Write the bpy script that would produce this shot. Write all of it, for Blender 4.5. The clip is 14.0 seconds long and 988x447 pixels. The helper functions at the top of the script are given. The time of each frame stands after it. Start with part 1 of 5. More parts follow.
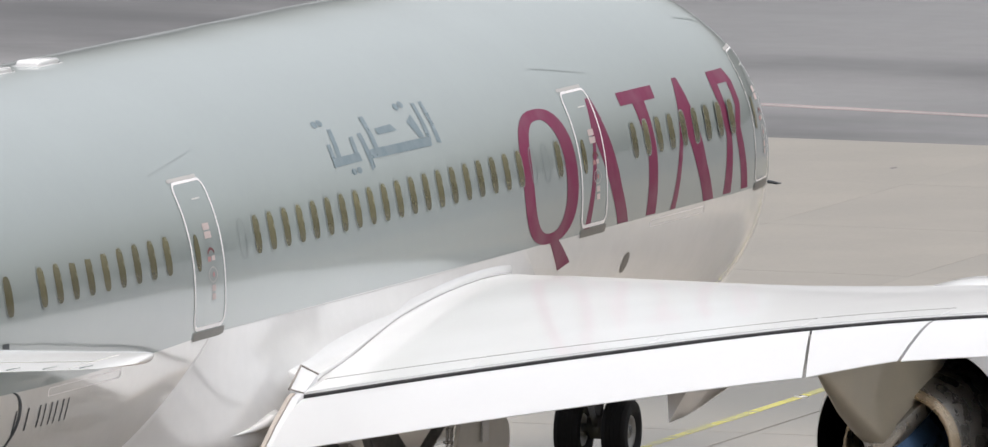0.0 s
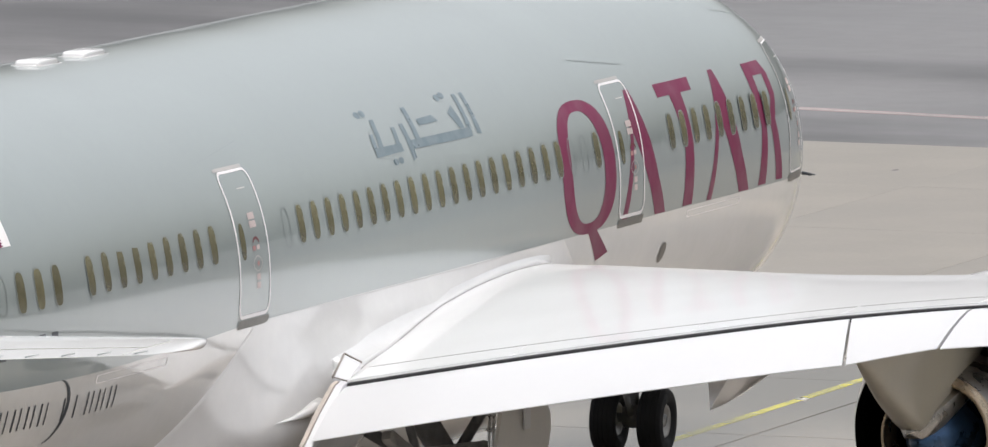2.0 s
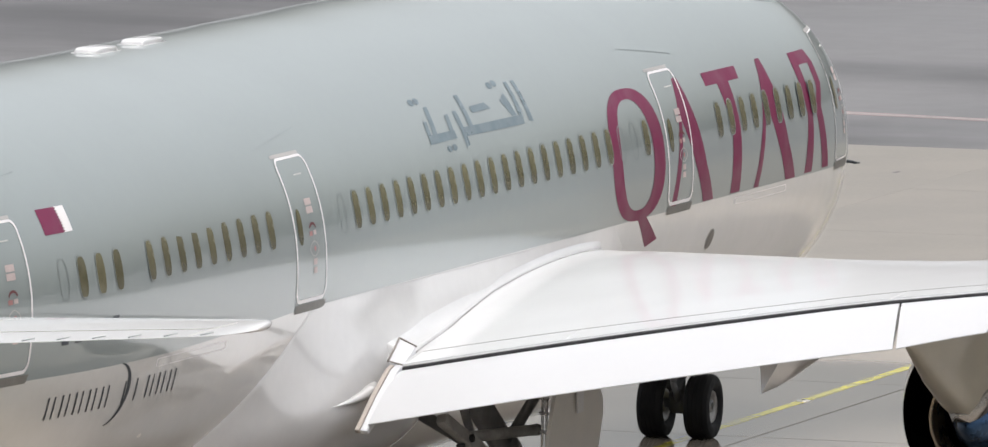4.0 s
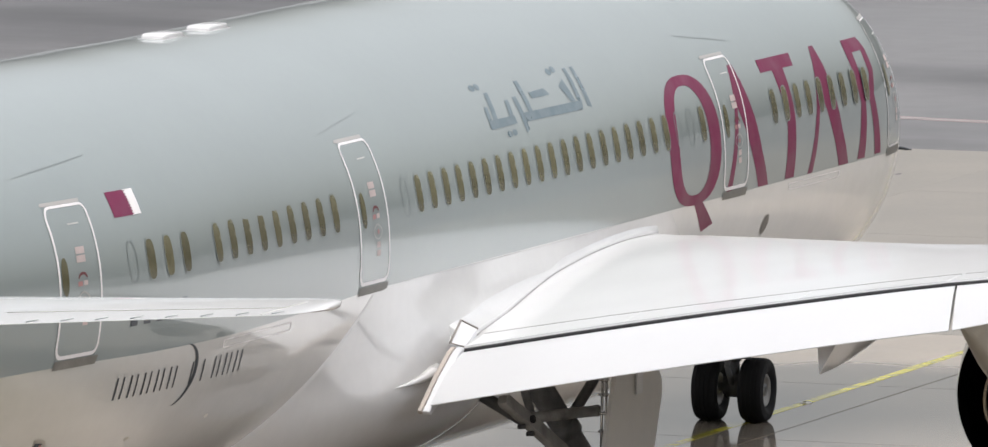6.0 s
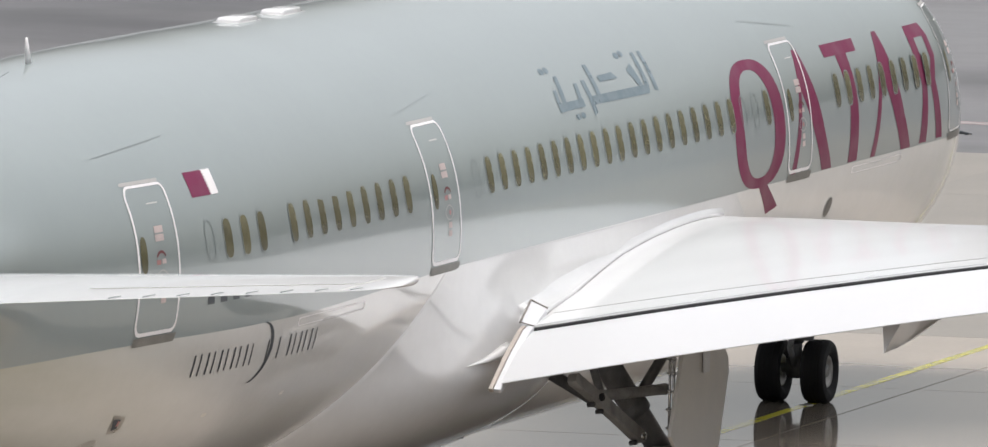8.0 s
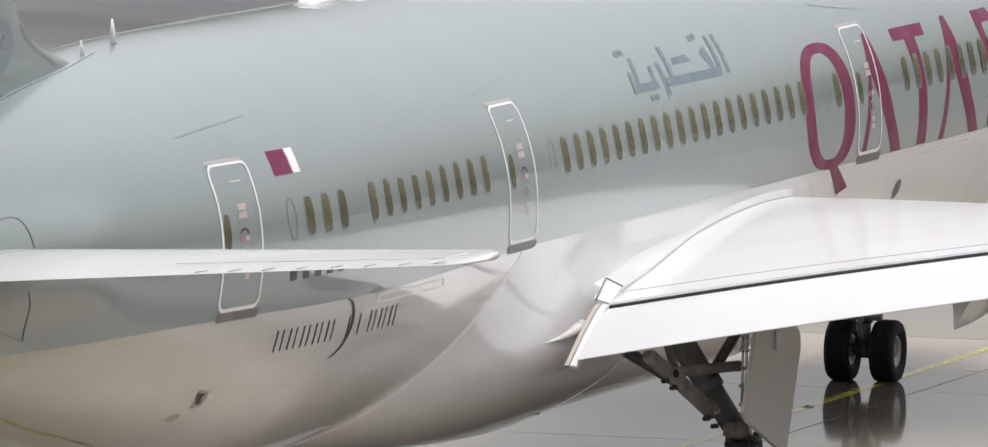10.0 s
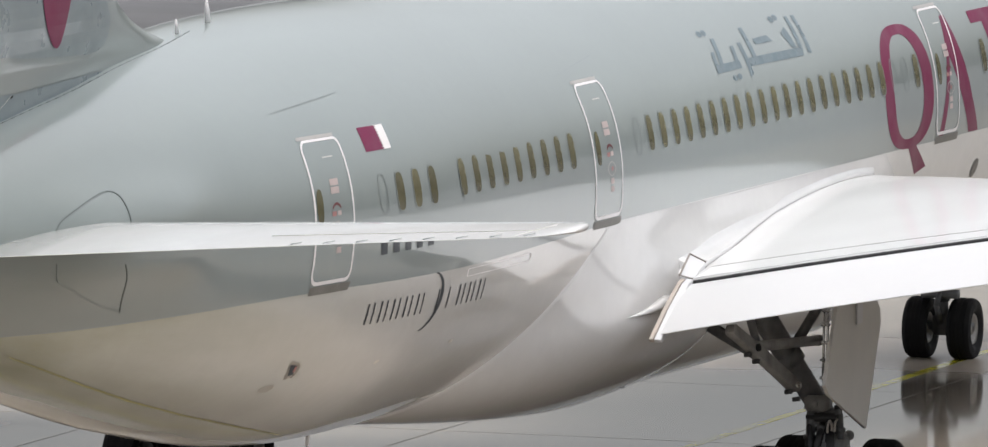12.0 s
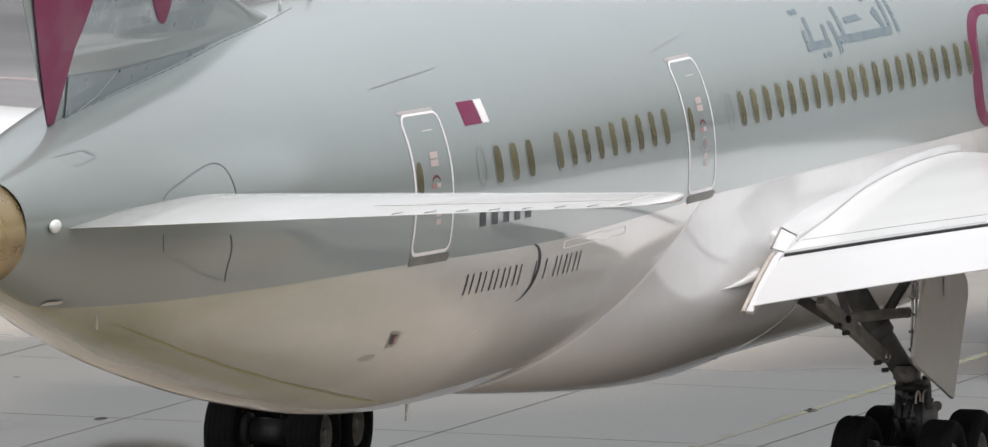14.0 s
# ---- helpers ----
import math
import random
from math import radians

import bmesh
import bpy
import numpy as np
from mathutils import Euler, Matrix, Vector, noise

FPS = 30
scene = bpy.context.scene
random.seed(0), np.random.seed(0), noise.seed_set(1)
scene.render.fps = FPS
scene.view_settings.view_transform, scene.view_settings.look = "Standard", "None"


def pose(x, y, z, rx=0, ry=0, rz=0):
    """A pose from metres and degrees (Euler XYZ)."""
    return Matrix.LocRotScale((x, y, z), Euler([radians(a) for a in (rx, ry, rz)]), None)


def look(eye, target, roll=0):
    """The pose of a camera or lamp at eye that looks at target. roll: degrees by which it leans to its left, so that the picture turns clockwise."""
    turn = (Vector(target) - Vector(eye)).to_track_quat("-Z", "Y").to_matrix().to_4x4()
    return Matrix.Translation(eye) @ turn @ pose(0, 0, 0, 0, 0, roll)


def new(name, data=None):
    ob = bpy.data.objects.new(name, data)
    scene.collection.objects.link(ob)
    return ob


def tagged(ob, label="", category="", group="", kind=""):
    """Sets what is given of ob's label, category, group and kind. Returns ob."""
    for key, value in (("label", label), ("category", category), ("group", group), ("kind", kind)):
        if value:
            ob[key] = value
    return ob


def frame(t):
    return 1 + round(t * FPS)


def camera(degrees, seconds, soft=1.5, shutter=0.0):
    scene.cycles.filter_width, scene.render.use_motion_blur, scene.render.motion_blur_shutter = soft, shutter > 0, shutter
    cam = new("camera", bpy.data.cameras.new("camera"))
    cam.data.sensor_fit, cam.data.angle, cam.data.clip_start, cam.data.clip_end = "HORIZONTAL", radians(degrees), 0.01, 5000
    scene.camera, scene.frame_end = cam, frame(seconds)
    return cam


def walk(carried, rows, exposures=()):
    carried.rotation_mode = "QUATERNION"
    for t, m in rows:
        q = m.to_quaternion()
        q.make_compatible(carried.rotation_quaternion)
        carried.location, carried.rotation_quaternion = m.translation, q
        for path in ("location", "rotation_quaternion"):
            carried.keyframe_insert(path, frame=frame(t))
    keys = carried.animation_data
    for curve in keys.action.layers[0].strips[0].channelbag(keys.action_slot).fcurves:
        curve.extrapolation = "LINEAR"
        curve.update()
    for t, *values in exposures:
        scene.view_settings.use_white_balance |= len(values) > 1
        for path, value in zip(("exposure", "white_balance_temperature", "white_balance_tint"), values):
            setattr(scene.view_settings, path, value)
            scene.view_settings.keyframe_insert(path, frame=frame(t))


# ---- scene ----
# The camera stands on a terrace far off; the airliner rolls away along the yellow taxi line.
cam = camera(3.939, 14.0, soft=1.35)
EYE = (-180.256, -59.790, 23.989)


def aim(t):
    yaw = radians(17.1404) + (1.163 * t - 0.006 * t * t) / 22800
    pitch = radians(-5.6631) + (1.706 * t - 0.015 * t * t) / 22800
    way = Vector((math.cos(yaw) * math.cos(pitch), math.sin(yaw) * math.cos(pitch), math.sin(pitch)))
    return tuple(Vector(EYE) + 200 * way)


walk(cam, [(t, look(EYE, aim(t), 0.532)) for t in (0, 2, 4, 6, 8, 10, 12, 14)])

# The way rolled by the airliner, by time, and its slow turn.
ROLLED = [(0.0, -8.321), (0.5, -7.909), (1.0, -7.471), (1.5, -6.980), (2.0, -6.532), (2.5, -6.021), (3.0, -5.412),
          (5.5, -2.265), (6.0, -1.539), (6.5, -0.770), (7.0, 0.0), (7.5, 0.764), (8.0, 1.558), (10.5, 5.893),
          (11.0, 6.851), (11.5, 7.844), (12.0, 8.848), (12.5, 9.912), (13.0, 10.971), (13.5, 12.090), (14.0, 13.195)]


def rolled(t):
    """Smooth distance at any time, through the rows."""
    ts, ds = [r[0] for r in ROLLED], [r[1] for r in ROLLED]
    slopes = np.gradient(ds, ts)
    n = min(max(int(np.searchsorted(ts, t, side="right")) - 1, 0), len(ts) - 2)
    h = ts[n + 1] - ts[n]
    u = (t - ts[n]) / h
    return float((2 * u**3 - 3 * u**2 + 1) * ds[n] + (u**3 - 2 * u**2 + u) * h * slopes[n]
                 + (3 * u**2 - 2 * u**3) * ds[n + 1] + (u**3 - u**2) * h * slopes[n + 1])


def airliner_pose(t):
    u, d = (t - 7) / 7, rolled(t)
    turn = -0.497 * u - 0.351 * u * u
    aside = d / (t - 7) * 7 * radians(-0.497 * u * u / 2 - 0.351 * u**3 / 3) if abs(t - 7) > 1e-3 else 0.0
    return pose(d, aside, 0, 0, 0, turn) @ pose(5, 0, 5) @ pose(0, 0, 0, 0, 0.896, 0) @ pose(-5, 0, -5)


# ---- light: a bright overcast sky ----
SUN_ELEVATION, SUN_AZIMUTH = 82.0, -20.0   # azimuth counted from +x towards +y
world = bpy.data.worlds.new("sky")
scene.world = world
world.use_nodes = True
wn = world.node_tree
sky = wn.nodes.new("ShaderNodeTexSky")
sky.sky_type, sky.sun_disc = "NISHITA", False
sky.sun_elevation, sky.sun_rotation = radians(SUN_ELEVATION), radians(90 - SUN_AZIMUTH)
sky.air_density, sky.dust_density, sky.ozone_density = 1.0, 6.0, 0.6
veil = wn.nodes.new("ShaderNodeHueSaturation")
veil.inputs["Saturation"].default_value = 0.30
wn.links.new(sky.outputs[0], veil.inputs["Color"])
wn.links.new(veil.outputs[0], wn.nodes["Background"].inputs["Color"])
wn.nodes["Background"].inputs["Strength"].default_value = 0.195
sun = new("sun", bpy.data.lights.new("sun", "SUN"))
sun.data.energy, sun.data.angle, sun.data.color = 0.80, radians(50), (1.0, 0.98, 0.955)
sun.matrix_world = look((0, 0, 0), (-math.cos(radians(SUN_ELEVATION)) * math.cos(radians(SUN_AZIMUTH)),
                                    -math.cos(radians(SUN_ELEVATION)) * math.sin(radians(SUN_AZIMUTH)), -math.sin(radians(SUN_ELEVATION))))
scene.view_settings.exposure = 0.0


# ---- materials ----
def material(name, color, rough=0.5, metal=0.0, coat=0.0, vary=0.05, scale=3.0, fine=60.0, bump=0.0, stain=None, stretch=(1, 1, 1), rough_vary=0.08, random_tint=0.0, spec=0.5):
    """A surface with variation at two scales; stain: (colour, amount, scale, stretch)."""
    m = bpy.data.materials.new(name)
    m.use_nodes = True
    t = m.node_tree
    p = t.nodes["Principled BSDF"]
    p.inputs["Metallic"].default_value = metal
    p.inputs["Coat Weight"].default_value = coat
    p.inputs["IOR"].default_value = 1.5
    p.inputs["Coat Roughness"].default_value = 0.04
    p.inputs["Specular IOR Level"].default_value = spec
    where = t.nodes.new("ShaderNodeTexCoord")
    fit = t.nodes.new("ShaderNodeMapping")
    fit.inputs["Scale"].default_value = stretch
    t.links.new(where.outputs["Object"], fit.inputs["Vector"])

    def noise_at(size, detail=4.0):
        n = t.nodes.new("ShaderNodeTexNoise")
        n.inputs["Scale"].default_value, n.inputs["Detail"].default_value = size, detail
        t.links.new(fit.outputs[0], n.inputs["Vector"])
        return n.outputs["Fac"]

    def ranged(socket, low, high):
        r = t.nodes.new("ShaderNodeMapRange")
        r.inputs["From Min"].default_value, r.inputs["From Max"].default_value = 0.3, 0.7
        r.inputs["To Min"].default_value, r.inputs["To Max"].default_value = low, high
        r.interpolation_type = "SMOOTHERSTEP"
        t.links.new(socket, r.inputs["Value"])
        return r.outputs[0]

    big, small = noise_at(scale), noise_at(fine, 3.0)
    both = t.nodes.new("ShaderNodeMath")
    both.operation = "MULTIPLY"
    t.links.new(ranged(big, 1 - vary, 1 + vary), both.inputs[0])
    t.links.new(ranged(small, 1 - vary / 2, 1 + vary / 2), both.inputs[1])
    value = both.outputs[0]
    if random_tint:
        info, more = t.nodes.new("ShaderNodeObjectInfo"), t.nodes.new("ShaderNodeMath")
        span = t.nodes.new("ShaderNodeMapRange")
        span.inputs["To Min"].default_value, span.inputs["To Max"].default_value = 1 - random_tint, 1 + random_tint
        t.links.new(info.outputs["Random"], span.inputs["Value"])
        more.operation = "MULTIPLY"
        t.links.new(value, more.inputs[0]), t.links.new(span.outputs[0], more.inputs[1])
        value = more.outputs[0]
    tint = t.nodes.new("ShaderNodeVectorMath")
    tint.operation = "SCALE"
    tint.inputs[0].default_value = color
    t.links.new(value, tint.inputs["Scale"])
    out = tint.outputs[0]
    if stain:
        shade, amount, size, drawn = stain
        n2, f2 = t.nodes.new("ShaderNodeTexNoise"), t.nodes.new("ShaderNodeMapping")
        f2.inputs["Scale"].default_value = drawn
        n2.inputs["Scale"].default_value, n2.inputs["Detail"].default_value = size, 6.0
        t.links.new(where.outputs["Object"], f2.inputs["Vector"]), t.links.new(f2.outputs[0], n2.inputs["Vector"])
        r2 = t.nodes.new("ShaderNodeMapRange")
        r2.inputs["From Min"].default_value, r2.inputs["From Max"].default_value = 0.35, 0.8
        r2.inputs["To Max"].default_value = amount
        r2.interpolation_type = "SMOOTHERSTEP"
        t.links.new(n2.outputs["Fac"], r2.inputs["Value"])
        mix = t.nodes.new("ShaderNodeMix")
        mix.data_type = "RGBA"
        mix.inputs[7].default_value = (*shade, 1)
        t.links.new(r2.outputs[0], mix.inputs[0]), t.links.new(out, mix.inputs[6])
        out = mix.outputs[2]
    t.links.new(out, p.inputs["Base Color"])
    t.links.new(ranged(big, max(rough - rough_vary, 0.02), rough + rough_vary), p.inputs["Roughness"])
    if bump:
        b = t.nodes.new("ShaderNodeBump")
        b.inputs["Strength"].default_value, b.inputs["Distance"].default_value = bump, 0.01
        t.links.new(small, b.inputs["Height"])
        t.links.new(b.outputs[0], p.inputs["Normal"])
    return m


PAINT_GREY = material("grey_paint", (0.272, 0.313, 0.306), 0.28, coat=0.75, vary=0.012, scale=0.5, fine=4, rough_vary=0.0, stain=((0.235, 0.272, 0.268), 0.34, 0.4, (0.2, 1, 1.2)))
PAINT_WHITE = material("white_paint", (0.765, 0.76, 0.757), 0.2, coat=0.5, vary=0.02, scale=0.6, fine=5, rough_vary=0.0, stain=((0.55, 0.52, 0.47), 0.25, 0.4, (0.2, 1, 1.2)))
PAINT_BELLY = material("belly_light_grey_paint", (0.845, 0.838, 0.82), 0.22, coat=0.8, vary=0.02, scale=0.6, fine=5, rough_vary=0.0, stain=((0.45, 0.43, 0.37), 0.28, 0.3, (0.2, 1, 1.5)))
PAINT_WING = material("wing_white_paint", (0.86, 0.86, 0.86), 0.3, coat=0.6, vary=0.008, scale=0.7, fine=6, rough_vary=0.0, stain=((0.68, 0.66, 0.64), 0.2, 0.5, (0.3, 1, 1)))
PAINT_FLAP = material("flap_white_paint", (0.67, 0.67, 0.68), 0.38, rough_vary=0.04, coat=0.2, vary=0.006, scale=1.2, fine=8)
LINE_WHITE = material("outline_white", (0.93, 0.90, 0.90), 0.45, vary=0.02)
MAROON = material("maroon_paint", (0.19, 0.007, 0.062), 0.42, spec=0.35, coat=0.05, vary=0.03, scale=1.5)
SLATE = material("slate_blue_paint", (0.128, 0.180, 0.205), 0.35, coat=0.3, vary=0.03)
BAND_GREY = material("band_grey_paint", (0.215, 0.26, 0.275), 0.35, coat=0.3, vary=0.02)
INK = material("dark_ink", (0.045, 0.055, 0.065), 0.45, vary=0.05)
SEAM = material("seam_line", (0.14, 0.16, 0.16), 0.6, vary=0.08)
FAINT_SEAM = material("faint_seam_line", (0.24, 0.27, 0.265), 0.5, vary=0.05)
STAIN = material("drip_stain_grey", (0.52, 0.50, 0.45), 0.4, vary=0.1)
OLIVE = material("olive_reflection", (0.40, 0.37, 0.15), 0.4, vary=0.1)
BLACK = material("black_gap", (0.012, 0.012, 0.013), 0.8)
PANE = material("tinted_window_pane", (0.128, 0.117, 0.058), 0.22, spec=0.35, coat=0.12, vary=0.18, scale=1.4, fine=9, random_tint=0.14)
PANE_RIM = material("window_rim", (0.235, 0.262, 0.245), 0.4, vary=0.04)
SCUFF = material("scuffed_sill_plate", (0.215, 0.206, 0.187), 0.55, vary=0.15, scale=4)
GUTTER = material("grey_pink_drip_strip", (0.46, 0.44, 0.425), 0.45, vary=0.05)
GASKET = material("brown_grey_gasket", (0.27, 0.24, 0.215), 0.55, vary=0.1)
TAN = material("tan_edge_rubber", (0.46, 0.40, 0.35), 0.5, vary=0.08)
CREAM = material("cream_gutter", (0.66, 0.63, 0.58), 0.45, vary=0.05)
PALE_SEAM = material("pale_seam_line", (0.62, 0.61, 0.58), 0.5, vary=0.05)
WING_SEAM = material("wing_seam_line", (0.30, 0.295, 0.285), 0.5, vary=0.05)
PALE_RED = material("faded_red_mark", (0.45, 0.22, 0.21), 0.5, vary=0.1)
PINK = material("pink_placard", (0.58, 0.48, 0.46), 0.5, vary=0.08)
DARK_RED = material("dark_red_mark", (0.16, 0.035, 0.04), 0.5, vary=0.05)
TYRE = material("black_rubber", (0.009, 0.009, 0.010), 0.75, spec=0.25, vary=0.2, scale=6, fine=60, bump=0.2, stain=((0.02, 0.019, 0.018), 0.4, 4, (1, 1, 1)))
RIM = material("grey_wheel_rim", (0.30, 0.29, 0.27), 0.4, metal=0.3, vary=0.12, scale=8)
GEAR_GREY = material("gear_leg_grey", (0.17, 0.172, 0.175), 0.45, vary=0.15, scale=4, stain=((0.06, 0.06, 0.06), 0.55, 5, (1, 1, 0.4)))
BRACE_GREY = material("brace_grey", (0.31, 0.305, 0.295), 0.45, vary=0.12, scale=4, stain=((0.09, 0.085, 0.08), 0.5, 5, (1, 1, 0.4)))
CHROME = material("bright_piston", (0.7, 0.7, 0.7), 0.15, metal=1.0)
DARK_METAL = material("dark_gear_metal", (0.06, 0.06, 0.062), 0.45, metal=0.3, vary=0.2, scale=6)
DOOR_GREY = material("gear_door_grey", (0.64, 0.625, 0.59), 0.4, coat=0.2, vary=0.04, scale=2)
PYLON = material("pylon_beige_grey", (0.56, 0.53, 0.44), 0.38, coat=0.2, vary=0.05, scale=1.5)
DUCT = material("shade_black_fan_duct", (0.012, 0.012, 0.013), 0.4, vary=0.2)
CORE = material("core_cowl_metal", (0.42, 0.40, 0.37), 0.3, metal=0.85, vary=0.12, scale=3)
BRONZE = material("heat_tinted_nozzle", (0.50, 0.40, 0.28), 0.3, metal=0.8, vary=0.15, scale=4)
BLUED = material("blued_exhaust_plug", (0.05, 0.11, 0.22), 0.3, metal=0.6, vary=0.2, scale=3)
APU_GOLD = material("heat_browned_tail_cone", (0.40, 0.29, 0.13), 0.32, metal=0.7, vary=0.15, scale=2.5)
GLASS_WHITE = material("white_lamp_glass", (0.85, 0.88, 0.84), 0.1, coat=0.8)
YELLOW = material("worn_yellow_paint", (0.50, 0.45, 0.03), 0.17, rough_vary=0.06, vary=0.12, scale=1.2, fine=14, stain=((0.36, 0.33, 0.12), 0.6, 1.6, (1, 1, 1)))
LINE_PAINT = material("worn_white_line", (0.42, 0.38, 0.37), 0.6, vary=0.08, scale=0.8)
PINK_LINE = material("faded_red_line", (0.38, 0.29, 0.285), 0.6, vary=0.1, scale=0.8)
JOINT = material("joint_filler", (0.12, 0.115, 0.108), 0.6, vary=0.15, scale=1)
DARK_STAIN = material("dark_oil_stain", (0.075, 0.072, 0.068), 0.4, vary=0.2, scale=2)


def wet_concrete(name, colour, stain):
    """Concrete with a wet film that lies in irregular patches."""
    m = material(name, colour, 0.5, vary=0.07, scale=0.35, fine=9, random_tint=0.03, stain=(stain, 0.45, 0.22, (0.5, 1.3, 1)))
    t = m.node_tree
    p = t.nodes["Principled BSDF"]
    geo = t.nodes.new("ShaderNodeNewGeometry")
    n = t.nodes.new("ShaderNodeTexNoise")
    n.inputs["Scale"].default_value, n.inputs["Detail"].default_value = 0.13, 5.0
    t.links.new(geo.outputs["Position"], n.inputs["Vector"])
    apart = t.nodes.new("ShaderNodeSeparateXYZ")
    t.links.new(geo.outputs["Position"], apart.inputs[0])
    far = t.nodes.new("ShaderNodeMapRange")       # the puddled stretch ends some way up the taxiway
    far.inputs["From Min"].default_value, far.inputs["From Max"].default_value = 29.0, 40.0
    far.inputs["To Min"].default_value, far.inputs["To Max"].default_value = 0.32, -0.25
    t.links.new(apart.outputs["X"], far.inputs["Value"])
    off = t.nodes.new("ShaderNodeMath")
    off.operation, off.inputs[1].default_value = "ADD", 1.4
    t.links.new(apart.outputs["Y"], off.inputs[0])
    size = t.nodes.new("ShaderNodeMath")
    size.operation = "ABSOLUTE"
    t.links.new(off.outputs[0], size.inputs[0])
    away = t.nodes.new("ShaderNodeMapRange")      # and lies along the wheel track
    away.inputs["From Min"].default_value, away.inputs["From Max"].default_value = 2.0, 6.0
    away.inputs["To Min"].default_value, away.inputs["To Max"].default_value = 0.0, -0.07
    t.links.new(size.outputs[0], away.inputs["Value"])
    close = t.nodes.new("ShaderNodeMapRange")     # it begins where the slabs settle
    close.inputs["From Min"].default_value, close.inputs["From Max"].default_value = 22.0, 28.0
    close.inputs["To Min"].default_value, close.inputs["To Max"].default_value = -0.03, 0.0
    t.links.new(apart.outputs["X"], close.inputs["Value"])
    edge = t.nodes.new("ShaderNodeMath")
    t.links.new(close.outputs[0], edge.inputs[0]), t.links.new(away.outputs[0], edge.inputs[1])
    dry = t.nodes.new("ShaderNodeMath")
    t.links.new(far.outputs[0], dry.inputs[0]), t.links.new(edge.outputs[0], dry.inputs[1])
    add = t.nodes.new("ShaderNodeMath")
    t.links.new(n.outputs["Fac"], add.inputs[0]), t.links.new(dry.outputs[0], add.inputs[1])
    r = t.nodes.new("ShaderNodeMapRange")
    r.inputs["From Min"].default_value, r.inputs["From Max"].default_value = 0.45, 0.68
    r.inputs["To Min"].default_value, r.inputs["To Max"].default_value = 0.38, 0.07
    t.links.new(add.outputs[0], r.inputs["Value"])
    t.links.new(r.outputs[0], p.inputs["Roughness"])
    pool = t.nodes.new("ShaderNodeMapRange")      # the settled slabs hold the water
    pool.inputs["From Min"].default_value, pool.inputs["From Max"].default_value = 22.0, 27.0
    pool.inputs["To Min"].default_value, pool.inputs["To Max"].default_value = 0.0, 0.60
    t.links.new(apart.outputs["X"], pool.inputs["Value"])
    film = t.nodes.new("ShaderNodeMapRange")
    film.inputs["From Min"].default_value, film.inputs["From Max"].default_value = 0.45, 0.66
    t.links.new(add.outputs[0], film.inputs["Value"])
    depth = t.nodes.new("ShaderNodeMath")
    depth.operation = "MULTIPLY"
    t.links.new(pool.outputs[0], depth.inputs[0]), t.links.new(film.outputs[0], depth.inputs[1])
    soaked = t.nodes.new("ShaderNodeMath")        # soaked concrete is darker than dry concrete
    soaked.operation, soaked.inputs[0].default_value = "SUBTRACT", 1.0
    t.links.new(depth.outputs[0], soaked.inputs[1])
    tone = t.nodes.new("ShaderNodeVectorMath")
    tone.operation = "SCALE"
    t.links.new(p.inputs["Base Color"].links[0].from_socket, tone.inputs[0])
    t.links.new(soaked.outputs[0], tone.inputs["Scale"])
    t.links.new(tone.outputs[0], p.inputs["Base Color"])
    return m


def rippled(m, size, depth):
    """Very slight waves in the clear coat, as thin skins show between their frames."""
    t = m.node_tree
    where, n, b = t.nodes.new("ShaderNodeTexCoord"), t.nodes.new("ShaderNodeTexNoise"), t.nodes.new("ShaderNodeBump")
    n.inputs["Scale"].default_value, n.inputs["Detail"].default_value = size, 0.0
    b.inputs["Strength"].default_value, b.inputs["Distance"].default_value = 1.0, depth
    t.links.new(where.outputs["Object"], n.inputs["Vector"])
    t.links.new(n.outputs["Fac"], b.inputs["Height"])
    t.links.new(b.outputs[0], t.nodes["Principled BSDF"].inputs["Coat Normal"])


def aft_tinted(m, shade, start, full, amount):
    """Streaky tint that deepens tailwards: grime, with shade and ground reflection painted in."""
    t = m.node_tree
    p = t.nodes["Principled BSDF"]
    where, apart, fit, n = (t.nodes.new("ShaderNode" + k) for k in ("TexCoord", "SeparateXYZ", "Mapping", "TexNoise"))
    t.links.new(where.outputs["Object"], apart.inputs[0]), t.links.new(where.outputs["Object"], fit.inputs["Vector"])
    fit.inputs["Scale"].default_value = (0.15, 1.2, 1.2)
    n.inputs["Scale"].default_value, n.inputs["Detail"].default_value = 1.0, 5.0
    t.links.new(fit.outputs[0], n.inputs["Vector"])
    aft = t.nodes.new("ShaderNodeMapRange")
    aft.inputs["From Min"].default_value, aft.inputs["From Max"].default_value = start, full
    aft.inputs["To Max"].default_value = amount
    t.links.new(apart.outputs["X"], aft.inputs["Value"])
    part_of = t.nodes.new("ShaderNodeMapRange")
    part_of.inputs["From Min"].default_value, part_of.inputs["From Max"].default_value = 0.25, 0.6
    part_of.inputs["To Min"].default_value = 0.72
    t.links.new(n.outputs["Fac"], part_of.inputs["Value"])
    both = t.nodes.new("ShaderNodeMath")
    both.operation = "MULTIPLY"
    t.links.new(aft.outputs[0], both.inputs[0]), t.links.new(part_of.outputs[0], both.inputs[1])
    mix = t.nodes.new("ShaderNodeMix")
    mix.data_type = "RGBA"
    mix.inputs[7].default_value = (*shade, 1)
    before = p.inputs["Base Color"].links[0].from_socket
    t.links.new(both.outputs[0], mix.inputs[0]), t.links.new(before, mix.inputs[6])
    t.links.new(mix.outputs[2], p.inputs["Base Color"])


